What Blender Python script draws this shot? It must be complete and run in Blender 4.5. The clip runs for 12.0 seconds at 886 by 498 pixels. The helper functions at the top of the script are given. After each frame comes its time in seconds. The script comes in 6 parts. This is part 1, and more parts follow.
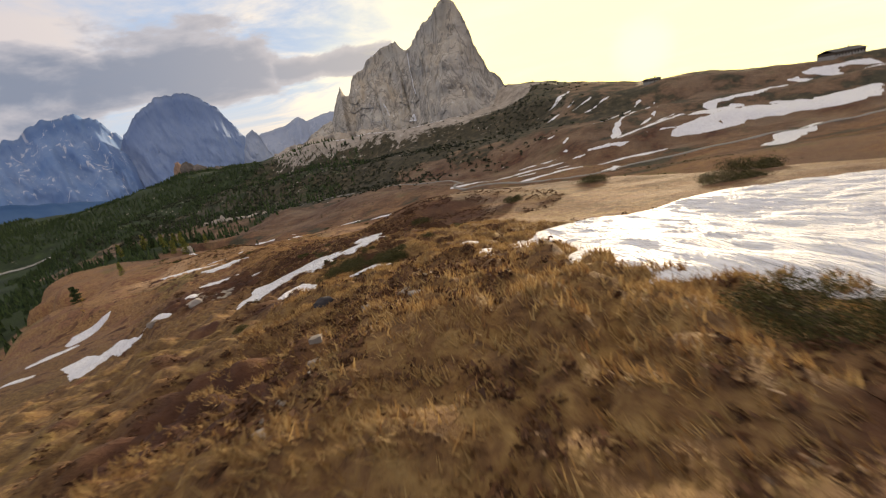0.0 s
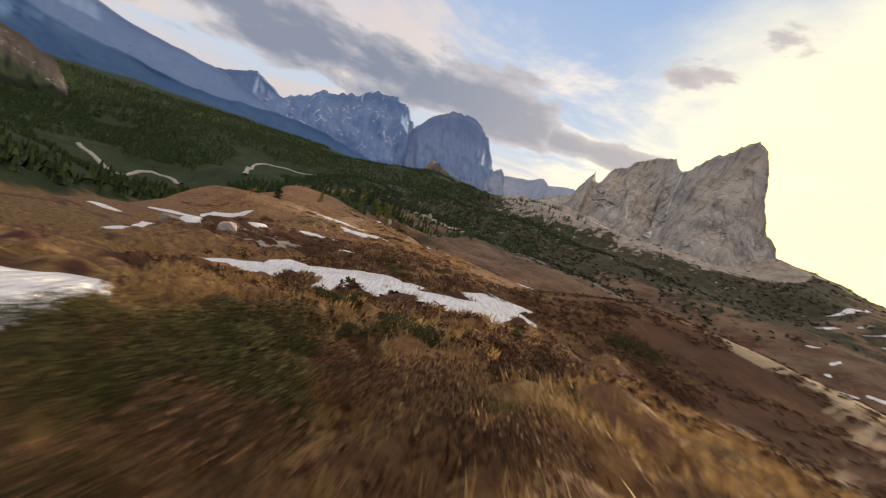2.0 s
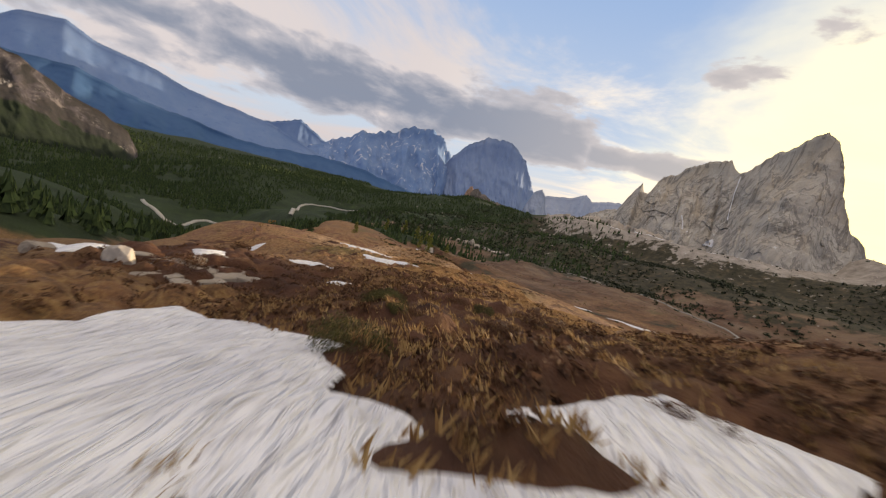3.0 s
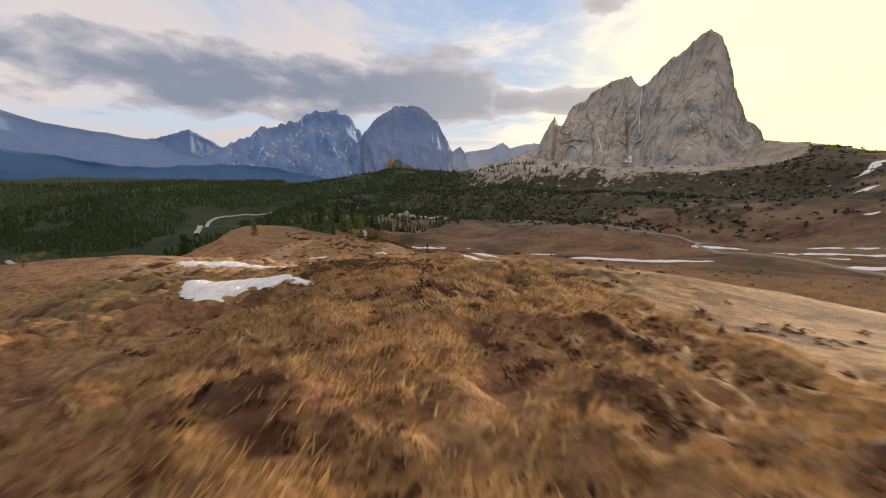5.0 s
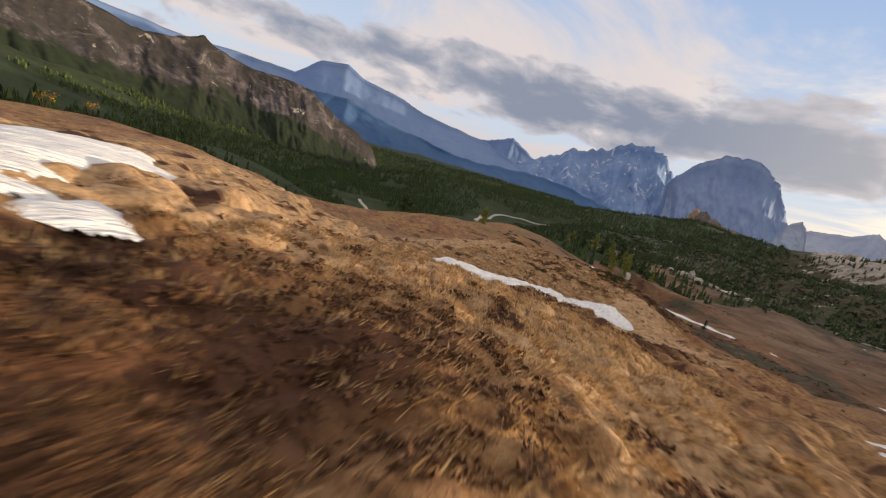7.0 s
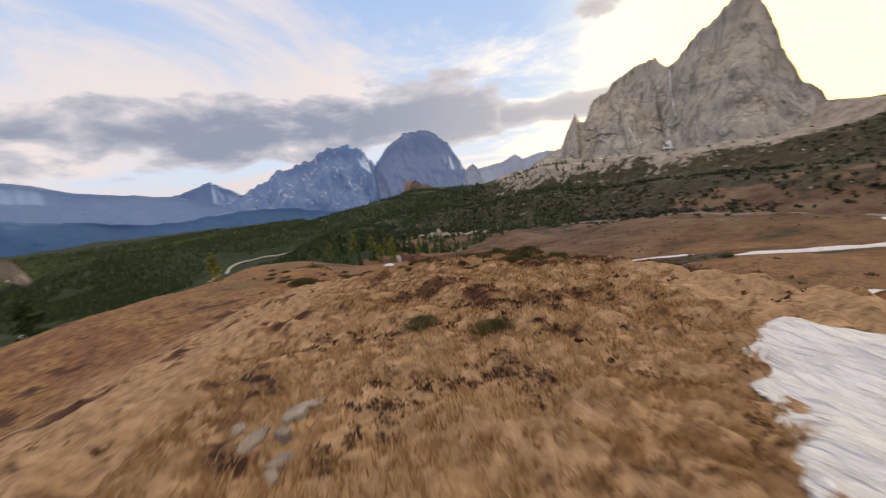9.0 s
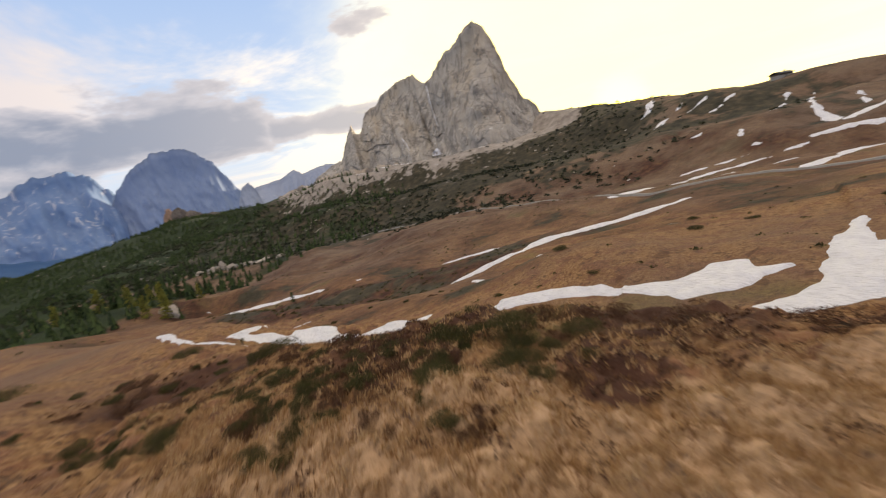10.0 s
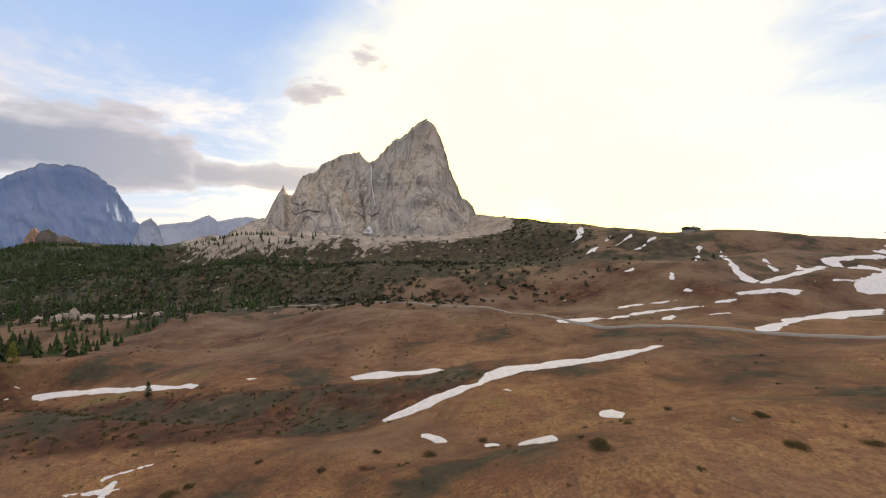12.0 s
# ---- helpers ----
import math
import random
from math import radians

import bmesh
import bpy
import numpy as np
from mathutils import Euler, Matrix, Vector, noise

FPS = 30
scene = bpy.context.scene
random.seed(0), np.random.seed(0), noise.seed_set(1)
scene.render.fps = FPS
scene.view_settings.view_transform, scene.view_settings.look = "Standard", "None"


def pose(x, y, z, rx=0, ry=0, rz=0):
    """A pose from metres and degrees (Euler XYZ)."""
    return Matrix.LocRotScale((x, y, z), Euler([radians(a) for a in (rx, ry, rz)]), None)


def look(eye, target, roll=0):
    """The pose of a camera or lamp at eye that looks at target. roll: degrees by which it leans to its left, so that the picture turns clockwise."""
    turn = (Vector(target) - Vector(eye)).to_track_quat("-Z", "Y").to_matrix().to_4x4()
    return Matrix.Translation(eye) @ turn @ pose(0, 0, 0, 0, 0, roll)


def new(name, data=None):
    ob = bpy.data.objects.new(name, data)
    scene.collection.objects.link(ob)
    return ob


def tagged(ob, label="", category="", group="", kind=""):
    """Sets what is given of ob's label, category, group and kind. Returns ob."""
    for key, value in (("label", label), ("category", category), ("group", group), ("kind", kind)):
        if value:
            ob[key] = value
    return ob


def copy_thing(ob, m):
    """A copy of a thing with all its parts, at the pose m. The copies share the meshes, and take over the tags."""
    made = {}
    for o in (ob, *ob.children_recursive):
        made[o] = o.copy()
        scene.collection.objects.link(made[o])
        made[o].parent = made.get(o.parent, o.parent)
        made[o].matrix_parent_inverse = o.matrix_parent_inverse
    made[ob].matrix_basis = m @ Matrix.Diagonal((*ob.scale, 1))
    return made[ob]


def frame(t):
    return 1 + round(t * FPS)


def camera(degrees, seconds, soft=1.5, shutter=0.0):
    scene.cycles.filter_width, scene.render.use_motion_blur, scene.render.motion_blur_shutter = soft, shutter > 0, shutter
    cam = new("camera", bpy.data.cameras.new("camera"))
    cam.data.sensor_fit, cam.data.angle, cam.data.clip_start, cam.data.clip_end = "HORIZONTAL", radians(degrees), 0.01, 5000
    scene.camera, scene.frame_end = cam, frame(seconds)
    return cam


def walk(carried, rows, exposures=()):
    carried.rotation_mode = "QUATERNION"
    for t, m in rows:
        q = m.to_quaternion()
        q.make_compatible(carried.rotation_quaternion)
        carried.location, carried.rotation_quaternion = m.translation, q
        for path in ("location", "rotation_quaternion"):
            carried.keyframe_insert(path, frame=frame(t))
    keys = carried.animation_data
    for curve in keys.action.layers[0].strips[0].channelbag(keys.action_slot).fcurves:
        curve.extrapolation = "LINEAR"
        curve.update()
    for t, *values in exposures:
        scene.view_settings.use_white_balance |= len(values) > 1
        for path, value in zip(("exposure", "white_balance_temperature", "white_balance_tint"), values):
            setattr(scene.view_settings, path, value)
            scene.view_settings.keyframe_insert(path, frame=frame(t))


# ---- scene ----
cam = camera(94.1, 12.0, soft=1.15, shutter=0.3)
walk(cam, [
    (0.00, pose(0.00, 0.00, 0.00, 72.74, 10.19, 11.68)),
    (0.25, pose(-0.58, 1.47, -0.38, 73.71, 6.07, 12.52)),
    (0.50, pose(-1.18, 3.18, -0.82, 75.06, 1.86, 14.31)),
    (0.75, pose(-1.83, 5.30, -1.36, 76.99, -2.44, 17.68)),
    (1.00, pose(-2.52, 7.57, -1.95, 78.91, -6.46, 22.02)),
    (1.25, pose(-3.25, 9.75, -2.51, 80.17, -9.92, 26.63)),
    (1.50, pose(-4.13, 11.92, -3.03, 80.59, -13.22, 31.80)),
    (1.75, pose(-5.22, 14.20, -3.52, 80.25, -16.64, 37.65)),
    (2.00, pose(-6.47, 16.47, -4.03, 79.62, -19.27, 42.94)),
    (2.25, pose(-7.80, 18.60, -4.62, 79.21, -20.13, 46.39)),
    (2.50, pose(-9.24, 20.55, -5.16, 79.44, -19.26, 48.14)),
    (2.75, pose(-10.84, 22.34, -5.56, 80.50, -17.02, 48.68)),
    (3.00, pose(-12.57, 24.05, -5.93, 81.75, -14.16, 48.58)),
    (3.25, pose(-14.39, 25.78, -6.36, 82.52, -11.36, 48.21)),
    (3.50, pose(-16.23, 27.64, -6.75, 82.84, -8.56, 47.21)),
    (3.70, pose(-17.71, 29.27, -6.96, 82.90, -6.29, 45.71)),
    (3.75, pose(-18.10, 29.69, -7.01, 82.87, -5.76, 45.27)),
    (4.00, pose(-20.15, 31.80, -7.37, 82.50, -3.58, 42.88)),
    (4.25, pose(-22.35, 33.96, -7.83, 81.83, -2.07, 40.50)),
    (4.50, pose(-24.61, 36.15, -8.35, 80.98, -1.19, 38.58)),
    (4.75, pose(-26.85, 38.37, -8.89, 80.09, -0.90, 37.52)),
    (5.00, pose(-28.99, 40.62, -9.42, 79.30, -1.18, 37.77)),
    (5.25, pose(-30.95, 42.88, -9.89, 78.73, -1.97, 39.76)),
    (5.30, pose(-31.31, 43.34, -9.97, 78.66, -2.19, 40.40)),
    (5.50, pose(-32.69, 45.19, -10.28, 78.46, -3.40, 43.80)),
    (5.75, pose(-34.49, 47.66, -10.64, 78.10, -6.18, 49.40)),
    (6.00, pose(-36.42, 50.14, -11.01, 77.55, -9.27, 55.51)),
    (6.25, pose(-38.46, 52.43, -11.43, 76.85, -11.54, 61.33)),
    (6.50, pose(-40.65, 54.71, -11.96, 76.21, -13.67, 67.48)),
    (6.70, pose(-42.51, 56.61, -12.51, 75.94, -15.54, 72.71)),
    (6.75, pose(-42.99, 57.05, -12.66, 75.96, -15.84, 73.80)),
    (7.00, pose(-45.48, 58.97, -13.46, 76.66, -15.86, 77.31)),
    (7.25, pose(-48.10, 60.48, -14.30, 78.05, -13.97, 77.96)),
    (7.50, pose(-50.79, 61.67, -15.11, 79.79, -10.82, 76.22)),
    (7.75, pose(-53.53, 62.67, -15.82, 81.53, -7.08, 72.59)),
    (8.00, pose(-56.28, 63.56, -16.36, 82.92, -3.43, 67.55)),
    (8.25, pose(-59.01, 64.46, -16.65, 83.60, -0.54, 61.59)),
    (8.30, pose(-59.55, 64.64, -16.68, 83.62, -0.11, 60.33)),
    (8.50, pose(-61.69, 65.42, -16.66, 83.37, 1.29, 55.05)),
    (8.75, pose(-64.38, 66.36, -16.69, 82.87, 3.68, 47.57)),
    (9.00, pose(-66.93, 67.55, -16.80, 82.19, 6.21, 39.77)),
    (9.25, pose(-69.18, 69.25, -16.81, 81.22, 7.95, 32.34)),
    (9.50, pose(-71.40, 71.26, -16.78, 80.18, 9.26, 24.93)),
    (9.75, pose(-73.75, 73.35, -16.50, 79.41, 10.58, 17.24)),
    (10.00, pose(-75.88, 75.50, -16.08, 79.31, 11.45, 10.36)),
    (10.25, pose(-77.44, 77.77, -15.67, 80.16, 11.29, 5.41)),
    (10.50, pose(-78.72, 80.18, -15.22, 81.84, 10.11, 2.28)),
    (10.75, pose(-80.06, 82.70, -14.79, 84.03, 8.15, 0.55)),
    (11.00, pose(-81.29, 85.19, -14.33, 86.17, 5.87, -0.25)),
    (11.25, pose(-82.22, 87.55, -13.92, 87.74, 3.76, -0.53)),
    (11.50, pose(-83.01, 89.87, -13.58, 88.78, 2.06, -0.50)),
    (11.75, pose(-83.85, 92.27, -13.27, 89.43, 0.88, -0.29)),
    (12.00, pose(-84.72, 94.72, -12.97, 89.88, 0.00, 0.00)),
], exposures=[(0.0, 0.44, 7900, 12), (6.5, 0.44, 7900, 12), (8.5, 0.62, 7900, 12), (12.0, 0.68, 7900, 12)])

from mathutils.bvhtree import BVHTree

# ---- the sky and the light ----
SUN_AZ, SUN_EL = radians(13.0), radians(3.7)
SUN_DIR = Vector((math.sin(SUN_AZ) * math.cos(SUN_EL), math.cos(SUN_AZ) * math.cos(SUN_EL), math.sin(SUN_EL)))


class Tree:
    """Small helper to write node trees in one line a node."""

    def __init__(self, tree):
        self.t = tree
        tree.nodes.clear()

    def node(self, kind, inputs=None, **attrs):
        n = self.t.nodes.new(kind)
        for k, v in attrs.items():
            setattr(n, k, v)
        for k, v in (inputs or {}).items():
            if hasattr(v, "is_linked"):
                self.t.links.new(v, n.inputs[k])
            else:
                n.inputs[k].default_value = v
        return n

    def math(self, op, a, b=0.0, c=0.0, clamp=False):
        return self.node("ShaderNodeMath", {0: a, 1: b, 2: c}, operation=op, use_clamp=clamp).outputs[0]

    def mix(self, f, a, b, blend="MIX"):
        return self.node("ShaderNodeMix", {0: f, 6: a, 7: b}, data_type="RGBA", blend_type=blend).outputs[2]

    def step(self, v, lo, hi, a=0.0, b=1.0):
        return self.node("ShaderNodeMapRange", {0: v, 1: lo, 2: hi, 3: a, 4: b}, interpolation_type="SMOOTHSTEP").outputs[0]

    def noise(self, vec, scale, detail=4.0, rough=0.55, distort=0.0):
        return self.node("ShaderNodeTexNoise", {"Vector": vec, "Scale": scale, "Detail": detail, "Roughness": rough, "Distortion": distort}).outputs["Fac"]

    def ramp(self, v, stops):
        n = self.node("ShaderNodeValToRGB", {0: v})
        e = n.color_ramp.elements
        while len(e) < len(stops):
            e.new(0.5)
        for el, (p, col) in zip(e, stops):
            el.position, el.color = p, (*col, 1)
        return n.outputs[0]


def build_world():
    world = bpy.data.worlds.new("evening_sky")
    scene.world = world
    world.use_nodes = True
    w = Tree(world.node_tree)
    way = w.node("ShaderNodeTexCoord").outputs["Generated"]
    xyz = w.node("ShaderNodeSeparateXYZ", {0: way})
    x, y, z = xyz.outputs
    el = w.math("ARCSINE", z)
    az = w.math("ARCTAN2", x, y)
    toward = w.node("ShaderNodeVectorMath", {0: way, 1: SUN_DIR}, operation="DOT_PRODUCT").outputs["Value"]
    sky = w.node("ShaderNodeTexSky", sky_type="NISHITA", sun_disc=False, sun_elevation=SUN_EL, sun_rotation=SUN_AZ, altitude=2200.0, dust_density=1.5)
    clear = w.node("ShaderNodeVectorMath", {0: sky.outputs[0], "Scale": 0.10}, operation="SCALE").outputs[0]
    # clear sky between the clouds, deeper blue away from the sun
    blue = w.mix(w.step(el, 0.05, 0.6), (0.44, 0.57, 0.80, 1), (0.22, 0.39, 0.75, 1))
    blue = w.mix(0.82, clear, blue)
    # flat cloud layers, foreshortened towards the horizon
    low = w.math("ADD", w.math("MAXIMUM", z, 0.0), 0.10)
    plane = w.node("ShaderNodeCombineXYZ", {0: w.math("DIVIDE", x, low), 1: w.math("DIVIDE", y, low), 2: 0.0}).outputs[0]
    veil = w.noise(plane, 0.55, 7.0, 0.62, 0.5)
    veil = w.step(w.math("SUBTRACT", veil, w.step(el, 0.20, 0.5, 0.0, 0.10)), 0.42, 0.60)
    glow = w.step(toward, 0.35, 0.98)
    white = w.mix(glow, (0.50, 0.505, 0.58, 1), (0.86, 0.84, 0.78, 1))
    col = w.mix(veil, blue, white)
    # pale warm band above the horizon and the glare round the sun
    col = w.mix(w.step(el, 0.12, 0.0, 0.0, 0.6), col, w.mix(glow, (0.42, 0.42, 0.50, 1), (0.80, 0.76, 0.68, 1)))
    uneven = w.math("ADD", toward, w.math("MULTIPLY", w.math("SUBTRACT", w.noise(plane, 0.7, 6.0, 0.6, 0.4), 0.5), 0.34))
    col = w.mix(w.step(uneven, 0.72, 0.975, 0.0, 0.95), col, (0.98, 0.95, 0.70, 1))
    # the bank of cumulus over the far peaks, darker and lumpier
    az_el = w.node("ShaderNodeCombineXYZ", {0: w.math("MULTIPLY", az, 4.0), 1: w.math("MULTIPLY", el, 9.5), 2: 3.7}).outputs[0]
    lumps = w.math("MULTIPLY", w.math("SUBTRACT", w.noise(az_el, 1.5, 7.0, 0.54, 0.25), 0.5), 1.7)

    def bank(az0, az1, el0, half, weight):
        """How deep a place lies inside one long flat cloud."""
        tall = w.math("SUBTRACT", 1.0, w.math("ABSOLUTE", w.math("DIVIDE", w.math("SUBTRACT", el, el0), half)))
        wide = w.math("SUBTRACT", 1.0, w.math("ABSOLUTE", w.math("DIVIDE", w.math("SUBTRACT", az, (az0 + az1) / 2), (az1 - az0) / 2)))
        return w.math("MULTIPLY", w.math("MINIMUM", w.math("MULTIPLY", wide, 4.0), tall), weight)

    clouds = w.math("MAXIMUM", bank(-1.45, -0.50, 0.168, 0.085, 0.62), bank(-2.6, -1.30, 0.17, 0.075, 0.40))
    clouds = w.math("MAXIMUM", clouds, bank(-0.56, -0.28, 0.155, 0.035, 0.62))

    def puff(az0, el0, wide, tall, weight):
        """The same for a small round cloud."""
        a = w.math("DIVIDE", w.math("SUBTRACT", az, az0), wide)
        b = w.math("DIVIDE", w.math("SUBTRACT", el, el0), tall)
        return w.math("MULTIPLY", w.math("SUBTRACT", 1.0, w.math("SQRT", w.math("ADD", w.math("MULTIPLY", a, a), w.math("MULTIPLY", b, b)))), weight)

    clouds = w.math("MAXIMUM", clouds, puff(-0.285, 0.358, 0.085, 0.042, 0.36))
    clouds = w.math("MAXIMUM", clouds, puff(-0.195, 0.43, 0.05, 0.030, 0.30))
    clouds = w.math("MAXIMUM", clouds, bank(0.9, 3.1, 0.25, 0.10, 0.35))
    clouds = w.math("ADD", w.math("MAXIMUM", clouds, -0.25), lumps)
    dark = w.step(clouds, 0.08, 0.26)
    grey = w.mix(w.step(clouds, 0.15, 0.55), (0.36, 0.39, 0.49, 1), (0.155, 0.205, 0.315, 1))
    grey = w.mix(w.math("MULTIPLY", glow, 0.62), grey, (0.50, 0.49, 0.52, 1))
    col = w.mix(w.math("MULTIPLY", dark, 0.94), col, grey)
    col = w.mix(w.step(uneven, 0.86, 1.02), col, (1.75, 1.60, 0.66, 1))
    col = w.mix(w.step(toward, 0.9975, 0.99995), col, (5.0, 4.4, 0.80, 1))
    # bright broken cloud high overhead, out of view, added to light the ground warmly
    high = w.mix(w.step(w.noise(plane, 0.8, 5.0, 0.6), 0.40, 0.62), (0.58, 0.58, 0.62, 1), (0.98, 0.90, 0.78, 1))
    col = w.mix(w.step(el, 0.50, 0.85), col, high)
    col = w.mix(w.step(z, -0.02, -0.12), col, (0.20, 0.20, 0.22, 1))
    bg = w.node("ShaderNodeBackground", {0: col, 1: 1.0})
    w.node("ShaderNodeOutputWorld", {0: bg.outputs[0]})


build_world()
sun_data = bpy.data.lights.new("sun", "SUN")
sun_data.energy, sun_data.angle, sun_data.color = 5.0, radians(0.6), (1.0, 0.86, 0.66)
sun = new("sun", sun_data)
sun.matrix_world = look((0, 0, 60), Vector((0, 0, 60)) - SUN_DIR)

# ---- materials ----


def material(name, rough=0.9):
    m = bpy.data.materials.new(name)
    m.use_nodes = True
    t = Tree(m.node_tree)
    bsdf = t.node("ShaderNodeBsdfPrincipled", {"Roughness": rough})
    bsdf.inputs["Specular IOR Level"].default_value = 0.25
    t.node("ShaderNodeOutputMaterial", {0: bsdf.outputs[0]})
    return m, t, bsdf


def finish(t, bsdf, col, height=None, strength=0.5, distance=0.05):
    t.t.links.new(col, bsdf.inputs["Base Color"])
    if height is not None:
        b = t.node("ShaderNodeBump", {"Height": height, "Strength": strength, "Distance": distance})
        t.t.links.new(b.outputs[0], bsdf.inputs["Normal"])


def ground_material():
    """Dry alpine turf: straw, rust and green-brown, with heather and bare soil; dark scrub and scree further off."""
    m, t, b = material("alpine_turf", 0.95)
    p = t.node("ShaderNodeNewGeometry").outputs["Position"]
    big = t.noise(p, 0.055, 5.0, 0.6)
    mid = t.noise(p, 0.45, 5.0, 0.6)
    fine = t.noise(p, 3.5, 5.0, 0.65, 0.4)
    grain = t.noise(p, 16.0, 3.0, 0.7)
    straw = t.ramp(fine, [(0.27, (0.050, 0.021, 0.010)), (0.43, (0.18, 0.086, 0.035)), (0.60, (0.32, 0.178, 0.081)), (0.8, (0.45, 0.285, 0.152))])
    rust = t.ramp(fine, [(0.3, (0.075, 0.030, 0.020)), (0.55, (0.20, 0.088, 0.046)), (0.8, (0.31, 0.16, 0.085))])
    moss = t.ramp(fine, [(0.3, (0.045, 0.042, 0.012)), (0.6, (0.14, 0.12, 0.03)), (0.8, (0.26, 0.21, 0.06))])
    col = t.mix(t.step(mid, 0.46, 0.60), straw, rust)
    col = t.mix(t.step(big, 0.54, 0.66, 0.0, 0.8), col, moss)
    col = t.mix(t.step(t.noise(p, 1.3, 4.0, 0.7), 0.54, 0.66, 0.0, 0.8), col, (0.045, 0.022, 0.016, 1))
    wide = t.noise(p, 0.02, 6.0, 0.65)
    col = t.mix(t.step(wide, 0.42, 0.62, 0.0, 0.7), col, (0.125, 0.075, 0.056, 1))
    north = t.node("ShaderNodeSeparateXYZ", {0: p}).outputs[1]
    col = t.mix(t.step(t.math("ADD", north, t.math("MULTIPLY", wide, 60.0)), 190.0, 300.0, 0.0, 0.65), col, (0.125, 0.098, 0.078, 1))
    col = t.mix(t.step(grain, 0.40, 0.75, 0.0, 0.30), col, (0.45, 0.30, 0.171, 1))
    attr = t.node("ShaderNodeAttribute", attribute_name="cover")
    bleached = t.ramp(fine, [(0.25, (0.10, 0.052, 0.027)), (0.42, (0.30, 0.185, 0.104)), (0.62, (0.47, 0.295, 0.173)), (0.8, (0.58, 0.405, 0.268))])
    bleached = t.mix(t.step(t.noise(p, 1.6, 4.0, 0.7), 0.57, 0.68, 0.0, 0.8), bleached, (0.06, 0.03, 0.022, 1))
    col = t.mix(t.step(t.math("ADD", t.math("MULTIPLY", attr.outputs["Alpha"], -1.0), t.math("MULTIPLY", t.math("SUBTRACT", mid, 0.5), 0.8)), 0.15, 0.45), col, bleached)
    y = t.node("ShaderNodeSeparateXYZ", {0: p}).outputs[1]
    olive = t.ramp(fine, [(0.28, (0.036, 0.018, 0.010)), (0.45, (0.115, 0.062, 0.026)), (0.62, (0.20, 0.125, 0.046)), (0.8, (0.29, 0.205, 0.085))])
    col = t.mix(t.step(t.math("ADD", y, t.math("MULTIPLY", mid, 40.0)), 70.0, 30.0, 0.0, 0.75), col, olive)
    cov = t.node("ShaderNodeSeparateColor", {0: attr.outputs["Color"]})
    brk = t.noise(p, 0.045, 6.0, 0.65)
    scrub = t.ramp(t.noise(p, 0.16, 6.0, 0.7), [(0.35, (0.024, 0.024, 0.016)), (0.55, (0.058, 0.049, 0.031)), (0.72, (0.13, 0.093, 0.060))])
    scree = t.ramp(t.noise(p, 0.10, 8.0, 0.72), [(0.3, (0.17, 0.14, 0.12)), (0.7, (0.42, 0.37, 0.33))])
    wood = t.ramp(t.noise(p, 0.05, 6.0, 0.7), [(0.3, (0.008, 0.016, 0.007)), (0.62, (0.026, 0.042, 0.013)), (0.8, (0.075, 0.095, 0.026))])
    brown = t.ramp(t.noise(p, 0.35, 6.0, 0.7), [(0.3, (0.028, 0.012, 0.009)), (0.55, (0.085, 0.037, 0.022)), (0.75, (0.20, 0.105, 0.048))])
    col = t.mix(t.step(t.math("ADD", attr.outputs["Alpha"], t.math("MULTIPLY", t.math("SUBTRACT", brk, 0.5), 1.6)), 0.40, 0.95), col, brown)
    col = t.mix(t.step(t.math("ADD", cov.outputs[0], t.math("MULTIPLY", t.math("SUBTRACT", brk, 0.5), 1.6)), 0.42, 0.58), col, scrub)
    col = t.mix(t.step(t.math("ADD", cov.outputs[2], t.math("MULTIPLY", t.math("SUBTRACT", brk, 0.5), 1.0)), 0.40, 0.60), col, wood)
    col = t.mix(t.step(t.math("ADD", cov.outputs[1], t.math("MULTIPLY", t.math("SUBTRACT", t.noise(p, 0.09, 6.0, 0.7), 0.5), 2.0)), 0.50, 0.62), col, scree)
    h = t.math("ADD", t.math("MULTIPLY", fine, 0.7), t.math("MULTIPLY", grain, 0.5))
    finish(t, b, col, h, 0.9, 0.12)
    return m


def snow_material():
    m, t, b = material("old_snow", 0.6)
    p = t.node("ShaderNodeNewGeometry").outputs["Position"]
    n, f = t.noise(p, 0.8, 4.0), t.noise(p, 5.0, 5.0, 0.6, 0.6)
    col = t.mix(t.step(n, 0.35, 0.75), (0.74, 0.74, 0.78, 1), (0.63, 0.63, 0.69, 1))
    col = t.mix(t.step(t.noise(p, 9.0, 4.0, 0.7), 0.66, 0.80, 0.0, 0.5), col, (0.42, 0.36, 0.30, 1))
    turned = t.node("ShaderNodeVectorRotate", {"Vector": p, "Angle": -0.73}, rotation_type="Z_AXIS").outputs[0]
    long = t.node("ShaderNodeVectorMath", {0: turned, 1: (5.2, 1.1, 1.0)}, operation="MULTIPLY").outputs[0]
    # Grey streaks put the shading of the ripples into the snow's colour.
    ripple_shade = t.noise(long, 1.5, 4.0, 0.6, 0.6)
    col = t.mix(t.step(ripple_shade, 0.48, 0.68, 0.0, 0.6), col, (0.45, 0.44, 0.47, 1))
    rip = t.math("ADD", t.math("MULTIPLY", f, 0.3), t.math("MULTIPLY", t.step(t.noise(long, 1.3, 3.0, 0.5, 0.9), 0.3, 0.7), 0.9))
    finish(t, b, col, rip, 0.8, 0.11)
    return m


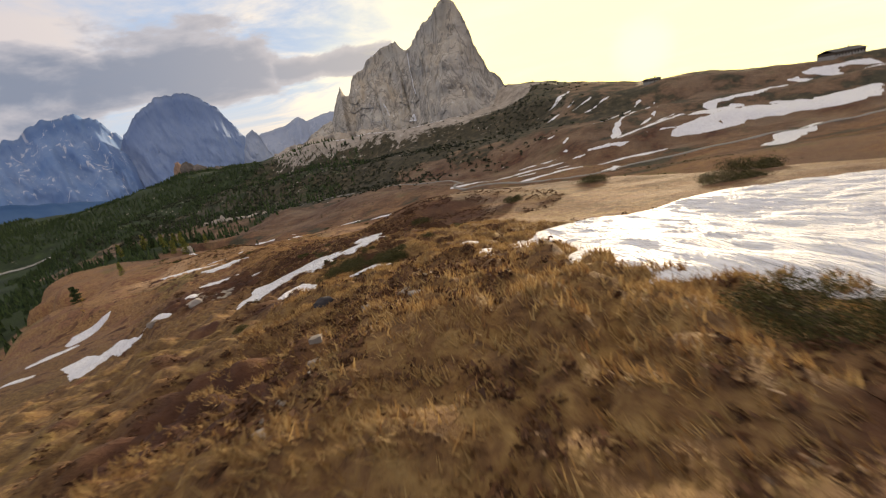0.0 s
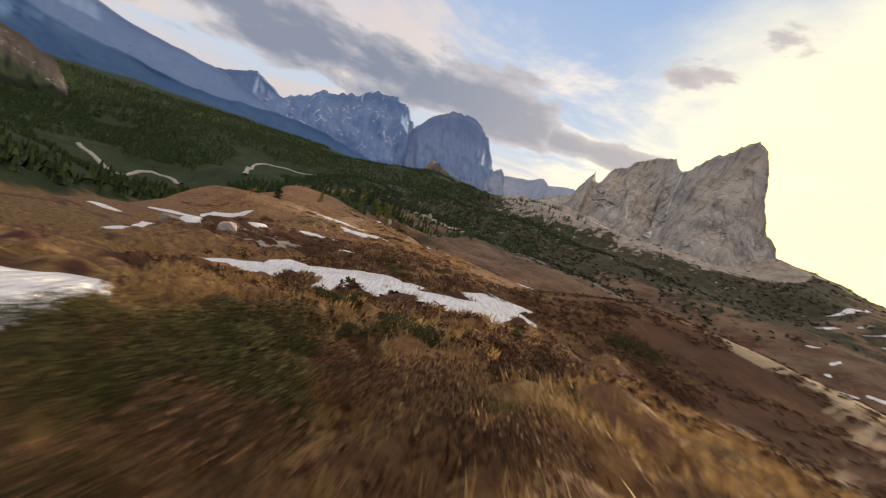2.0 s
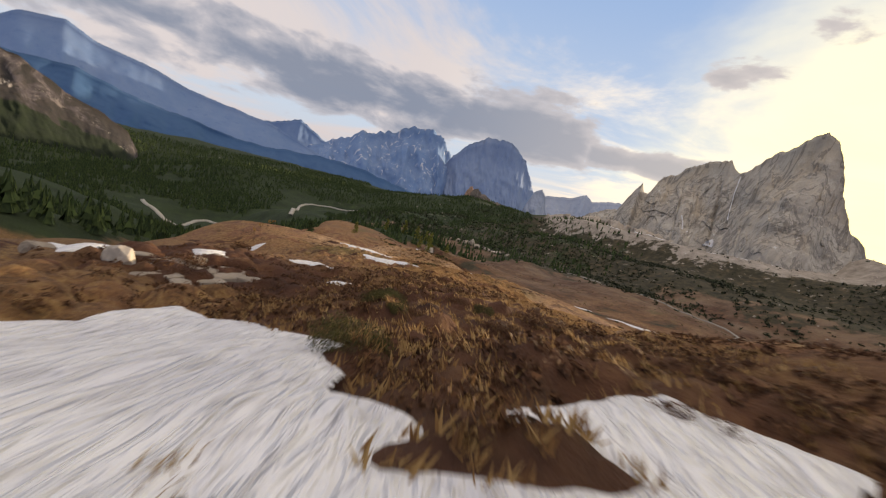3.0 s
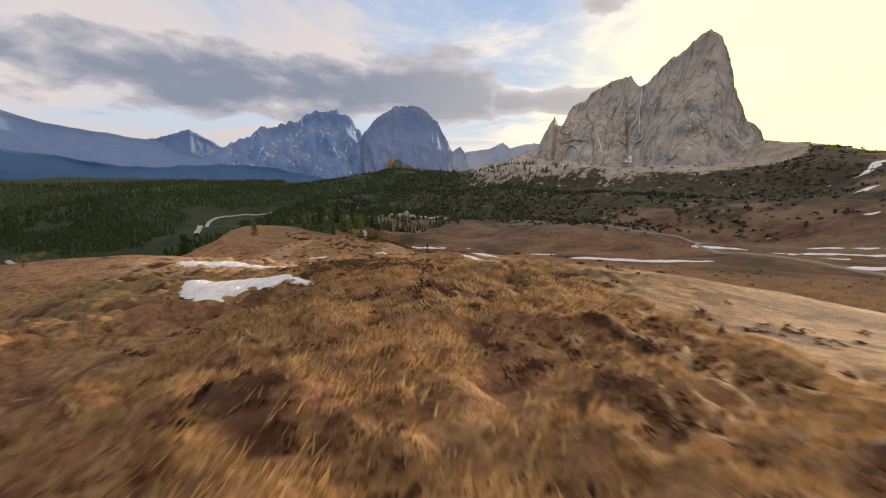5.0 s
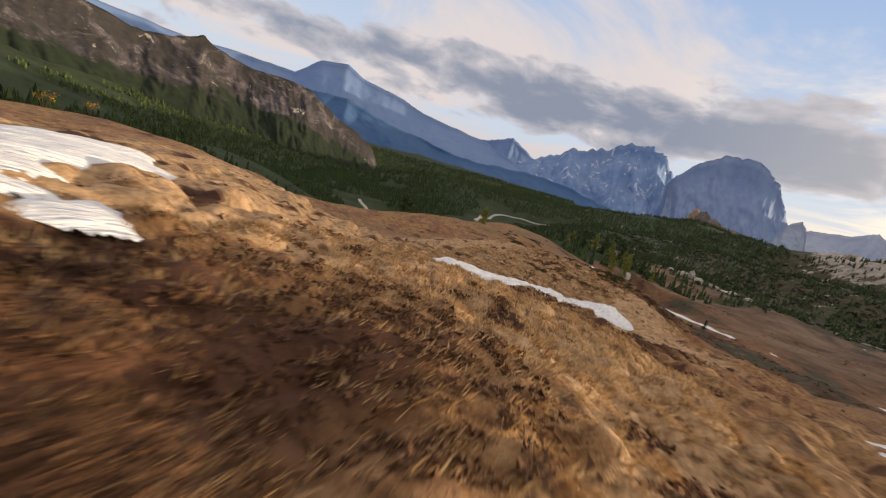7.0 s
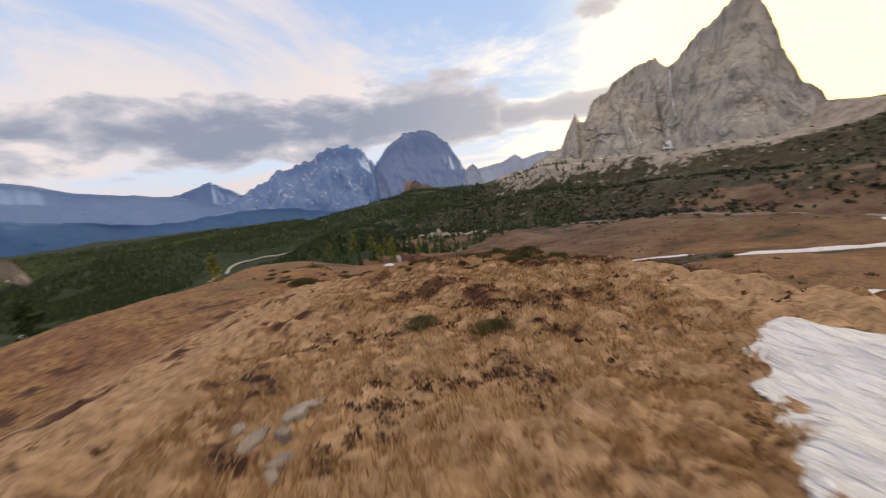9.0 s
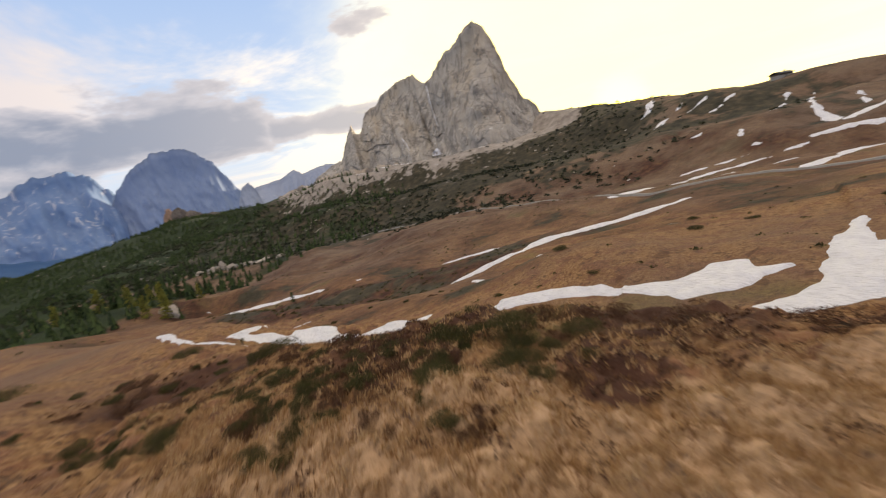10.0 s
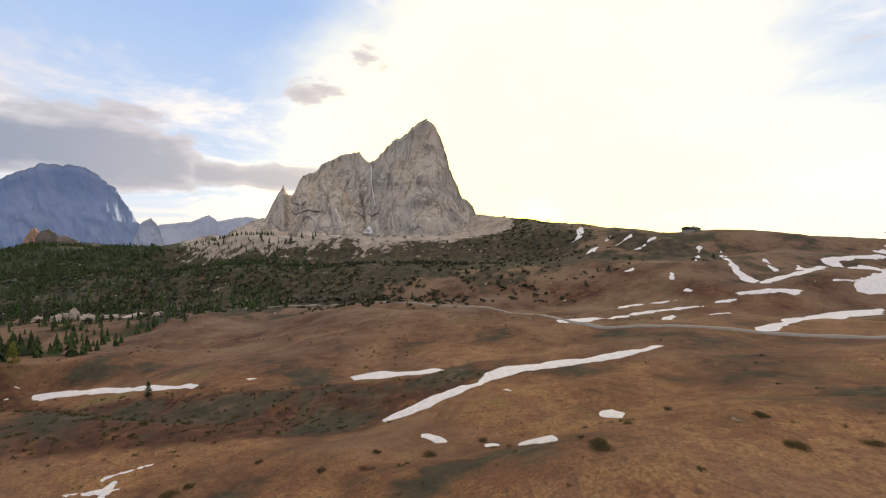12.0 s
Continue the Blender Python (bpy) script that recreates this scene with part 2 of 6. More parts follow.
def rock_material(name, lo, hi, tone, scale=0.03, streak=3.0, bump=1.5, beds_by=0.6):
    m, t, b = material(name, 0.92)
    p = t.node("ShaderNodeNewGeometry").outputs["Position"]
    tall = t.node("ShaderNodeVectorMath", {0: p, 1: (1.0, 1.0, 1.0 / streak)}, operation="MULTIPLY").outputs[0]
    flat = t.node("ShaderNodeVectorMath", {0: p, 1: (0.35, 0.35, 2.2)}, operation="MULTIPLY").outputs[0]
    a = t.noise(tall, scale, 9.0, 0.65, 0.4)
    beds = t.noise(flat, scale * 1.3, 7.0, 0.65)
    col = t.ramp(a, [(0.30, lo), (0.70, hi)])
    col = t.mix(t.step(beds, 0.45, 0.65, 0.0, beds_by), col, tone)
    col = t.mix(t.step(t.noise(tall, scale * 4.0, 6.0, 0.7), 0.58, 0.75, 0.0, 0.9 * beds_by), col, (lo[0] * 0.6, lo[1] * 0.6, lo[2] * 0.6, 1))
    finish(t, b, col, t.math("ADD", a, t.math("MULTIPLY", beds, 0.6)), 0.8, bump)
    return m


def plain(name, lo, hi, scale, rough=0.9, bump=0.02):
    m, t, b = material(name, rough)
    p = t.node("ShaderNodeNewGeometry").outputs["Position"]
    n = t.noise(p, scale, 6.0, 0.65)
    finish(t, b, t.ramp(n, [(0.3, lo), (0.7, hi)]), n, 0.6, bump)
    return m


def leafy(name, lo, hi):
    """Foliage that differs from plant to plant and lets a little light through."""
    m, t, b = material(name, 0.8)
    g = t.node("ShaderNodeNewGeometry")
    n = t.noise(g.outputs["Position"], 2.2, 3.0)
    k = t.math("ADD", t.math("MULTIPLY", g.outputs["Random Per Island"], 0.7), t.math("MULTIPLY", n, 0.4))
    finish(t, b, t.ramp(k, [(0.15, lo), (0.9, hi)]))
    return m


TURF, SNOW = ground_material(), snow_material()


def dolomite():
    """Pale grey limestone wall: broad warm and grey stains, dark cracks, dusty and snowy ledges, scree low down."""
    m, t, b = material("pale_dolomite", 0.93)
    g = t.node("ShaderNodeNewGeometry")
    p = g.outputs["Position"]
    tall = t.node("ShaderNodeVectorMath", {0: p, 1: (1.0, 1.0, 0.38)}, operation="MULTIPLY").outputs[0]
    tilt = t.node("ShaderNodeVectorMath", {0: p, 1: (0.22, 0.22, 1.5)}, operation="MULTIPLY").outputs[0]
    broad = t.noise(p, 0.012, 5.0, 0.6, 0.5)
    mid = t.noise(tall, 0.045, 8.0, 0.68, 0.6)
    beds = t.noise(tilt, 0.09, 6.0, 0.65, 0.5)
    fine = t.noise(p, 0.35, 8.0, 0.75)
    col = t.ramp(mid, [(0.28, (0.26, 0.235, 0.215)), (0.5, (0.40, 0.365, 0.33)), (0.72, (0.50, 0.46, 0.415))])
    col = t.mix(t.step(broad, 0.48, 0.68, 0.0, 0.55), col, (0.47, 0.385, 0.295, 1))
    col = t.mix(t.step(broad, 0.46, 0.30, 0.0, 0.5), col, (0.27, 0.255, 0.25, 1))
    col = t.mix(t.step(beds, 0.52, 0.66, 0.0, 0.35), col, (0.30, 0.27, 0.25, 1))
    crack = t.math("ABSOLUTE", t.math("SUBTRACT", t.noise(tall, 0.035, 6.0, 0.6, 0.8), 0.5))
    col = t.mix(t.step(crack, 0.035, 0.008, 0.0, 0.65), col, (0.15, 0.135, 0.125, 1))
    col = t.mix(t.step(fine, 0.52, 0.74, 0.0, 0.35), col, (0.20, 0.18, 0.165, 1))
    nz = t.node("ShaderNodeSeparateXYZ", {0: g.outputs["Normal"]}).outputs[2]
    lie = t.math("ADD", nz, t.math("MULTIPLY", t.math("SUBTRACT", t.noise(p, 0.06, 7.0, 0.7), 0.5), 1.3))
    col = t.mix(t.step(lie, 0.95, 1.05), col, (0.68, 0.68, 0.71, 1))
    h = t.math("ADD", t.math("MULTIPLY", mid, 1.0), t.math("ADD", t.math("MULTIPLY", beds, 0.5), t.math("MULTIPLY", fine, 0.35)))
    finish(t, b, col, h, 0.85, 2.4)
    return m


DOLOMITE = dolomite()
CLIFF = rock_material("banded_cliff", (0.055, 0.050, 0.05), (0.22, 0.18, 0.16), (0.035, 0.040, 0.03, 1), 0.012, 0.6, 8.0)


def wooded_cliff():
    """Broken pale slabs and dwarf woods under the crest, dense dark woods on the slope below."""
    m, t, b = material("wooded_banded_cliff", 0.95)
    p = t.node("ShaderNodeNewGeometry").outputs["Position"]
    fall = t.node("ShaderNodeAttribute", attribute_name="fall").outputs["Fac"]
    slant = t.node("ShaderNodeVectorRotate", {"Vector": p, "Angle": 0.5, "Axis": (0.5, -0.8, 0.0)}, rotation_type="AXIS_ANGLE").outputs[0]
    flat = t.node("ShaderNodeVectorMath", {0: slant, 1: (0.45, 0.45, 1.6)}, operation="MULTIPLY").outputs[0]
    rock = t.ramp(t.noise(p, 0.03, 8.0, 0.72), [(0.3, (0.032, 0.028, 0.036)), (0.52, (0.066, 0.057, 0.066)), (0.75, (0.19, 0.165, 0.16))])
    wood = t.ramp(t.noise(p, 0.05, 6.0, 0.7), [(0.3, (0.006, 0.011, 0.007)), (0.7, (0.014, 0.023, 0.011))])
    heathy = t.ramp(t.noise(p, 0.04, 6.0, 0.7), [(0.3, (0.018, 0.018, 0.020)), (0.7, (0.040, 0.034, 0.035))])
    slabs = t.noise(flat, 0.020, 8.0, 0.70, 0.8)
    col = t.mix(t.step(slabs, 0.50, 0.58), heathy, rock)
    bright = t.noise(flat, 0.045, 6.0, 0.7, 0.6)
    col = t.mix(t.step(bright, 0.62, 0.68, 0.0, 0.85), col, (0.33, 0.30, 0.285, 1))
    edge = t.math("ADD", fall, t.math("MULTIPLY", t.math("SUBTRACT", t.noise(p, 0.012, 8.0, 0.68), 0.5), 0.55))
    col = t.mix(t.step(edge, 0.40, 0.47), col, wood)
    finish(t, b, col, slabs, 0.6, 5.0)
    return m


WOODED_CLIFF = wooded_cliff()


def hazed_far_rock(name, lo, hi, snow_tint, snow, gullies, scale=0.006, cut=0.60, relief=6.0):
    """A distant wall with blue haze put into its base colour: soft contrast, old snow in its gullies and on its ledges.
    """
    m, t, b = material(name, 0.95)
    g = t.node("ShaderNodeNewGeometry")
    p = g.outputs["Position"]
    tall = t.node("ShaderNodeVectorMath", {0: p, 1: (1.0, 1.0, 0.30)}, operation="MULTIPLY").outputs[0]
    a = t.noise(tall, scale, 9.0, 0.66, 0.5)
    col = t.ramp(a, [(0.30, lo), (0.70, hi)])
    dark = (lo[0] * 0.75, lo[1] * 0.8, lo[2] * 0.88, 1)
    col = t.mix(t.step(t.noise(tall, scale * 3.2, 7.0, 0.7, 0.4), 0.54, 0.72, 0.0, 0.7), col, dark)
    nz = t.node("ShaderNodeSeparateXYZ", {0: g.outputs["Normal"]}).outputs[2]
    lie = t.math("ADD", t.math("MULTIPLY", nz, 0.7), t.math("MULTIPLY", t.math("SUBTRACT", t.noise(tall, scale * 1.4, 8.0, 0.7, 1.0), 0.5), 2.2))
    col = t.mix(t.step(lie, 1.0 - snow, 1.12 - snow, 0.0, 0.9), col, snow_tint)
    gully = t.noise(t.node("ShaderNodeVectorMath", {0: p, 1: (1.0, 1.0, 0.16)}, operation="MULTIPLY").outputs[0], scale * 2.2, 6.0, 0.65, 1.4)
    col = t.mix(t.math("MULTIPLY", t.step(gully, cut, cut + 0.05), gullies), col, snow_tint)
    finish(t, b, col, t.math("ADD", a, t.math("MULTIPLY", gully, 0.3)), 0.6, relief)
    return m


# No haze lies in the air; its blue is mixed into these base colours.
FAR_ROCK = hazed_far_rock("haze_tinted_rock", (0.135, 0.20, 0.36), (0.195, 0.26, 0.405), (0.34, 0.39, 0.50, 1), 0.08, 0.12, cut=0.66)
FAR_SNOWY = hazed_far_rock("haze_tinted_snowy_rock", (0.10, 0.185, 0.37), (0.175, 0.255, 0.42), (0.50, 0.52, 0.60, 1), 0.16, 0.75, cut=0.59)
FAR_PALE = hazed_far_rock("haze_tinted_pale_rock", (0.27, 0.32, 0.43), (0.34, 0.375, 0.47), (0.46, 0.49, 0.57, 1), 0.10, 0.3)
# Haze painted as a stronger blue for the far range and the foothill.
FAR_DARK = hazed_far_rock("haze_tinted_range", (0.105, 0.18, 0.35), (0.15, 0.22, 0.38), (0.20, 0.26, 0.41, 1), -1.2, 0.0, 0.004, relief=0.4)
FAR_WOOD = hazed_far_rock("haze_tinted_wood", (0.032, 0.088, 0.205), (0.052, 0.112, 0.235), (0.10, 0.15, 0.25, 1), -1.2, 0.0, 0.004, relief=0.4)
STONE = rock_material("lichened_boulder", (0.15, 0.125, 0.11), (0.37, 0.32, 0.28), (0.28, 0.235, 0.19, 1), 1.6, 1.0, 0.05)
GRAVEL = plain("pale_gravel", (0.24, 0.22, 0.20), (0.46, 0.43, 0.39), 1.2, 0.95, 0.03)
ASPHALT = plain("worn_asphalt", (0.17, 0.16, 0.15), (0.28, 0.265, 0.25), 2.0, 0.8, 0.01)
WOODEN = plain("weathered_boards", (0.07, 0.05, 0.035), (0.15, 0.11, 0.08), 3.0, 0.85, 0.02)
PLASTER = plain("pale_plaster", (0.30, 0.275, 0.245), (0.40, 0.37, 0.34), 1.5, 0.9, 0.01)
ROOFING = plain("dark_roof", (0.05, 0.045, 0.045), (0.10, 0.09, 0.085), 2.0, 0.7, 0.02)
PANE = plain("window_glass", (0.02, 0.025, 0.03), (0.03, 0.035, 0.04), 1.0, 0.08, 0.0)
BARK = plain("rough_bark", (0.045, 0.033, 0.024), (0.12, 0.09, 0.065), 9.0, 0.95, 0.02)
NEEDLES = leafy("dark_needles", (0.010, 0.021, 0.009), (0.075, 0.11, 0.034))
DWARF_PINE = leafy("dark_dwarf_pine", (0.011, 0.016, 0.010), (0.062, 0.066, 0.034))
LARCH = leafy("yellowing_larch", (0.08, 0.10, 0.018), (0.32, 0.29, 0.055))
SCRUB = leafy("dwarf_shrub", (0.012, 0.015, 0.006), (0.10, 0.088, 0.024))
HEATH = leafy("brown_heath", (0.034, 0.016, 0.010), (0.150, 0.070, 0.034))
YELLOW = leafy("yellow_leaves", (0.16, 0.085, 0.012), (0.40, 0.23, 0.035))


def straw_material():
    """Dead grass blades, half of the light passing through them."""
    m, t, b = material("straw_blades", 0.75)
    g = t.node("ShaderNodeNewGeometry")
    k = t.math("ADD", t.math("MULTIPLY", g.outputs["Random Per Island"], 0.45), t.math("MULTIPLY", t.noise(g.outputs["Position"], 0.9, 5.0, 0.65), 0.85))
    col = t.ramp(k, [(0.25, (0.09, 0.036, 0.017)), (0.45, (0.22, 0.110, 0.045)), (0.65, (0.36, 0.212, 0.100)), (0.9, (0.50, 0.345, 0.195))])
    rusty = t.ramp(k, [(0.25, (0.060, 0.026, 0.013)), (0.45, (0.15, 0.076, 0.032)), (0.65, (0.26, 0.152, 0.060)), (0.9, (0.38, 0.262, 0.115))])
    y = t.node("ShaderNodeSeparateXYZ", {0: g.outputs["Position"]}).outputs[1]
    col = t.mix(t.step(t.math("ADD", y, t.math("MULTIPLY", t.noise(g.outputs["Position"], 0.15, 3.0), 30.0)), 75.0, 35.0, 0.0, 0.9), col, rusty)
    t.t.links.new(col, b.inputs["Base Color"])
    thin = t.node("ShaderNodeBsdfTranslucent", {0: col})
    both = t.node("ShaderNodeMixShader", {0: 0.4, 1: b.outputs[0], 2: thin.outputs[0]})
    out = [n for n in t.t.nodes if n.type == "OUTPUT_MATERIAL"][0]
    t.t.links.new(both.outputs[0], out.inputs[0])
    return m


STRAW = straw_material()

# ---- the lie of the land ----


def lattice(ix, iy, seed):
    h = (ix.astype(np.int64) * 374761393 + iy.astype(np.int64) * 668265263 + seed * 1442695041) & 0xFFFFFFFF
    h = ((h ^ (h >> 13)) * 1274126177) & 0xFFFFFFFF
    return ((h ^ (h >> 16)) & 0xFFFF) / 65535.0


def vnoise(x, y, size, seed=0):
    """Smooth noise from -1 to 1 with lumps of that size in metres."""
    x, y = np.asarray(x, float) / size, np.asarray(y, float) / size
    ix, iy = np.floor(x), np.floor(y)
    fx, fy = x - ix, y - iy
    fx, fy = fx * fx * (3 - 2 * fx), fy * fy * (3 - 2 * fy)
    a, b = lattice(ix, iy, seed), lattice(ix + 1, iy, seed)
    c, d = lattice(ix, iy + 1, seed), lattice(ix + 1, iy + 1, seed)
    return 2 * ((a + (b - a) * fx) * (1 - fy) + (c + (d - c) * fx) * fy) - 1


def fbm(x, y, size, octaves=4, seed=0, gain=0.5):
    s, k = 0.0, 1.0
    for o in range(octaves):
        s = s + k * vnoise(x + 17.3 * o, y - 9.1 * o, size / 2 ** o, seed + o)
        k *= gain
    return s


# Ridges, hollows and terraces as lines with their heights; the land is blended between them.
CREST = [(120, -120, 22), (50, -60, 8), (20, -25, 2), (1, -4, -1.9), (-1.4, 7, -2.7), (-6, 17, -4.9), (-10, 24, -6.3), (-14, 27, -7.4)]  # crest
CREST_MID = [(-14, 27, -7.4), (-22, 34, -9.0), (-31, 44, -11.7), (-38, 51, -13.0), (-47, 59, -15.3), (-54, 62.6, -16.4), (-60, 66, -17.9), (-68, 71, -19.5), (-74, 76, -19.9)]
CREST_END = [(-74, 76, -19.9), (-78, 83, -19.9), (-82.5, 87.4, -20.9), (-88, 91, -22.5), (-98, 95, -24.3), (-110, 102, -25.9), (-140, 114, -29.8), (-170, 121, -31.2), (-196, 124, -35)]
TERRACE = [(-7.9, 8, -4.2), (-20, 20.6, -9.3), (-30, 26, -10.4), (-40, 38, -13.4), (-43, 46, -13.9), (-55, 48, -15.3)]  # snowy terrace
BUSH_HOLLOW = [(-4.9, 12.2, -4.4), (-6.0, 13.6, -4.95), (-6.4, 14.1, -5.05), (-8.4, 14.8, -5.75), (-10.2, 16.2, -6.3), (-12.2, 18, -6.75)]  # hollow beside the bushes
SNOW_BANK = [(-14.7, 26.4, -7.8), (-17.6, 27.2, -8.7), (-21, 25.6, -9.8)]
SLAB_BANK = [(-24.6, 27.2, -10.4), (-25.9, 27.9, -10.8), (-27.6, 32.8, -11.2)]
SHOULDER_FOOT = [(-10, 575, 0), (-75, 546, 0), (-136, 540, 0), (-199, 546, 0), (-297, 566, 0), (-380, 620, 0), (-470, 700, 0)]
LEFT_SLOPE = [(-14, 12.4, -6.3), (-20, 15.0, -8.6), (-30, 19.4, -12.0), (-38, 22.6, -14.8)]
SHOULDER = [(-38, 22.4, -14.8), (-42, 22, -15.9), (-46.4, 28, -16.7), (-46.4, 31.7, -16.3), (-54.7, 34.9, -17.9), (-62, 37, -19.3)]  # left shoulder
SHOULDER_FAR = [(-60, 45, -16.3), (-66, 46, -16.5), (-72, 47, -16.9), (-77, 51, -18.3), (-82, 58, -21.2), (-87, 66, -22.0), (-92, 75, -21.2), (-100, 84, -21.8), (-107, 91, -23.6)]
DROP = [(-40, -20, -18), (-62, 5, -26), (-90, 30, -33), (-120, 56, -42), (-155, 82, -49), (-200, 98, -53), (-236, 130, -52)]  # drop to the woods
SNOWFIELD_RIGHT = [(25, 2, -3.5), (14, 14, -4.6), (2, 30, -6.6), (-8.9, 33, -6.2)]  # snowfield on the right
RIGHT_BANK = [(-35, 54, -12.8), (-44, 66, -16.0), (-50, 72, -17.2), (-58, 80, -19.2)]
RIGHT_FLANK = [(70, 20, -10), (45, 50, -16), (10, 66, -19), (-25, 80, -21), (-54, 91, -22.9), (-62, 89.4, -22.7), (-68, 88.4, -21.9), (-72.6, 87.4, -20.8), (-77.5, 86.0, -20.1)]
RIGHT_RIM = [(-66.5, 76, -20.2), (-69.5, 79.5, -20.0), (-72.5, 83.2, -19.9)]
CREST_BACK = [(-69, 91.6, -24.4), (-73.5, 91.6, -24.8), (-76, 92.4, -25.2), (-79, 93.2, -25.4), (-82.3, 94.0, -25.2), (-87, 96.4, -25.8)]  # drop behind the crest
HOLLOW_FLOOR = [(-48, 96, -26.0), (-60, 97.5, -27.4), (-68, 98, -28.0), (-76, 99.5, -28.5), (-84, 101.4, -28.9), (-92, 104.4, -29.2)]
SNOW_HOLLOW = [(-58, 106, -27.2), (-71, 106, -28.6), (-80, 115, -29.6), (-88.8, 120.7, -32.3), (-105, 130, -35.6), (-121.6, 140.9, -38.9), (-154, 141, -39.4)]  # snow in the hollow
BASIN = [(40, 90, -22), (0, 110, -25), (-50, 114, -27), (-58, 125, -28.2), (-66, 119, -27.4)]
STREAM = [(0, 160, -29), (-45, 172, -34.5), (-65, 154, -33.8), (-87, 146, -35.6), (-93, 154, -37.6), (-137, 183, -42.8), (-198, 208, -53)]  # stream
STREAM_FAR = [(90, 190, -28), (30, 200, -33), (-29, 176, -33.5), (-79, 167, -36.6), (-100, 166, -38.6)]
STREAM_END = [(-60, 205, -38.5), (-105, 197, -43.5), (-126, 183, -42), (-160, 230, -47), (-222, 197, -43), (-240, 260, -53)]
PASS_ROAD = [(120, 235, -29), (33, 226, -36), (-10, 250, -38.5), (-53, 285, -41), (-103, 298, -41.5), (-170, 320, -46), (-246, 346, -51), (-315, 356, -53), (-420, 380, -57)]  # road
ROAD_BANK = [(300, 230, -26), (160, 260, -24), (96, 284, -21.5), (44, 262, -26)]
FAR_RIDGE_LINE = [(-17, 684, 30), (20, 560, 18), (32, 470, 7), (60, 425, 2), (99, 399, -1), (150, 375, -3), (204, 351, -6.5), (330, 300, -6), (700, 150, -5)]  # far ridge
FAR_BENCH = [(44, 300, -20), (66, 318, -16.6), (150, 310, -16), (250, 290, -16)]
SCRUB_SLOPE = [(-40, 400, -24), (-120, 440, -24), (-240, 470, -30), (-380, 520, -34)]
PEAK_FOOT = [(-60, 620, 7), (-175, 588, -6), (-270, 606, -15), (-380, 636, -23), (-480, 700, -27)]  # foot of the peak
WOODED_HILL = [(-600, 726, -15), (-652, 676, -6), (-715, 610, -29), (-810, 468, -54), (-900, 330, -62)]  # wooded hill
HILL_FOOT = [(-152, 97, -30.5), (-164, 108, -30.2), (-172, 96, -36)]
WOOD_LOW_A = [(-330, 200, -66), (-466, 253, -66), (-552, 250, -88), (-620, 300, -82)]
WOOD_LOW_B = [(-200, 40, -62), (-300, 110, -84), (-500, 130, -108), (-760, 130, -105), (-900, 110, -110)]
OUTER_A = [(-200, -200, -75), (-600, -150, -130), (-1200, -50, -160), (-1500, 300, -175)]
OUTER_B = [(500, -300, 0), (900, -100, -15), (1500, 600, -70), (2500, 2500, -160)]
OUTER_C = [(-1000, 700, -60), (-1400, 1100, -140), (-1300, 2000, -200), (-2500, 2500, -260), (-4000, 1200, -280), (-4000, -1500, -200)]
OUTER_D = [(-300, 1300, 10), (400, 1500, -60), (-600, 2500, -100)]
OUTER_E = [(0, -800, 60), (-1500, -1500, -50), (1500, -1500, 80)]
LINES = [CREST, CREST_MID, CREST_END, TERRACE, BUSH_HOLLOW, SNOW_BANK, SLAB_BANK, SHOULDER_FOOT, LEFT_SLOPE, SHOULDER, SHOULDER_FAR, DROP, SNOWFIELD_RIGHT, RIGHT_BANK, RIGHT_FLANK, RIGHT_RIM, CREST_BACK, HOLLOW_FLOOR, SNOW_HOLLOW, BASIN, STREAM, STREAM_FAR, STREAM_END, PASS_ROAD, ROAD_BANK, FAR_RIDGE_LINE, FAR_BENCH, SCRUB_SLOPE, PEAK_FOOT, WOODED_HILL, HILL_FOOT, WOOD_LOW_A, WOOD_LOW_B, OUTER_A, OUTER_B, OUTER_C, OUTER_D, OUTER_E]


def seg_near(x, y, a, b):
    dx, dy = b[0] - a[0], b[1] - a[1]
    k = np.clip(((x - a[0]) * dx + (y - a[1]) * dy) / (dx * dx + dy * dy), 0, 1)
    return (x - a[0] - k * dx) ** 2 + (y - a[1] - k * dy) ** 2, a[2] + k * (b[2] - a[2])


def lie(x, y):
    """The smooth lie of the land."""
    top, bot = 0.0, 0.0
    for line in LINES:
        best, bz = None, None
        for a, b in zip(line, line[1:]):
            d, z = seg_near(x, y, a, b)
            if best is None:
                best, bz = d, z
            else:
                near = d < best
                best, bz = np.where(near, d, best), np.where(near, z, bz)
        w = (best + 6.0) ** -1.6
        top, bot = top + w * bz, bot + w
    return top / bot


# A stream gully with a steep, heathy far bank.
GULLY = [(-84, 159, 0), (-95, 160, 0), (-108, 163, 0), (-118, 166, 0), (-136, 172, 0), (-160, 180, 0), (-190, 192, 0), (-215, 205, 0)]


def gully(x, y):
    best = None
    for a, b in zip(GULLY, GULLY[1:]):
        d, _ = seg_near(x, y, a, b)
        best = d if best is None else np.minimum(best, d)
    depth = np.clip((-80 - x) / 30, 0, 1)
    return 2.6 * depth * np.exp(-best / 60.0)


def height(x, y):
    """The ground with its hummocks, but without the tussocks."""
    x, y = np.asarray(x, float), np.asarray(y, float)
    z = lie(x, y)
    far = np.hypot(x + 45, y - 50)
    z = z + 0.22 * fbm(x, y, 7.0, 3, 5) + np.clip(far / 150 - 0.6, 0, 1) * 2.2 * fbm(x, y, 42.0, 4, 21)
    z = z + np.clip(far / 300 - 1, 0, 1) * 5.0 * fbm(x, y, 130.0, 4, 31)
    z = z - gully(x, y)
    return z


# The sheet's axes run along the ridge and across it.
ALONG, ACROSS = np.array((-0.665, 0.747)), np.array((0.747, 0.665))


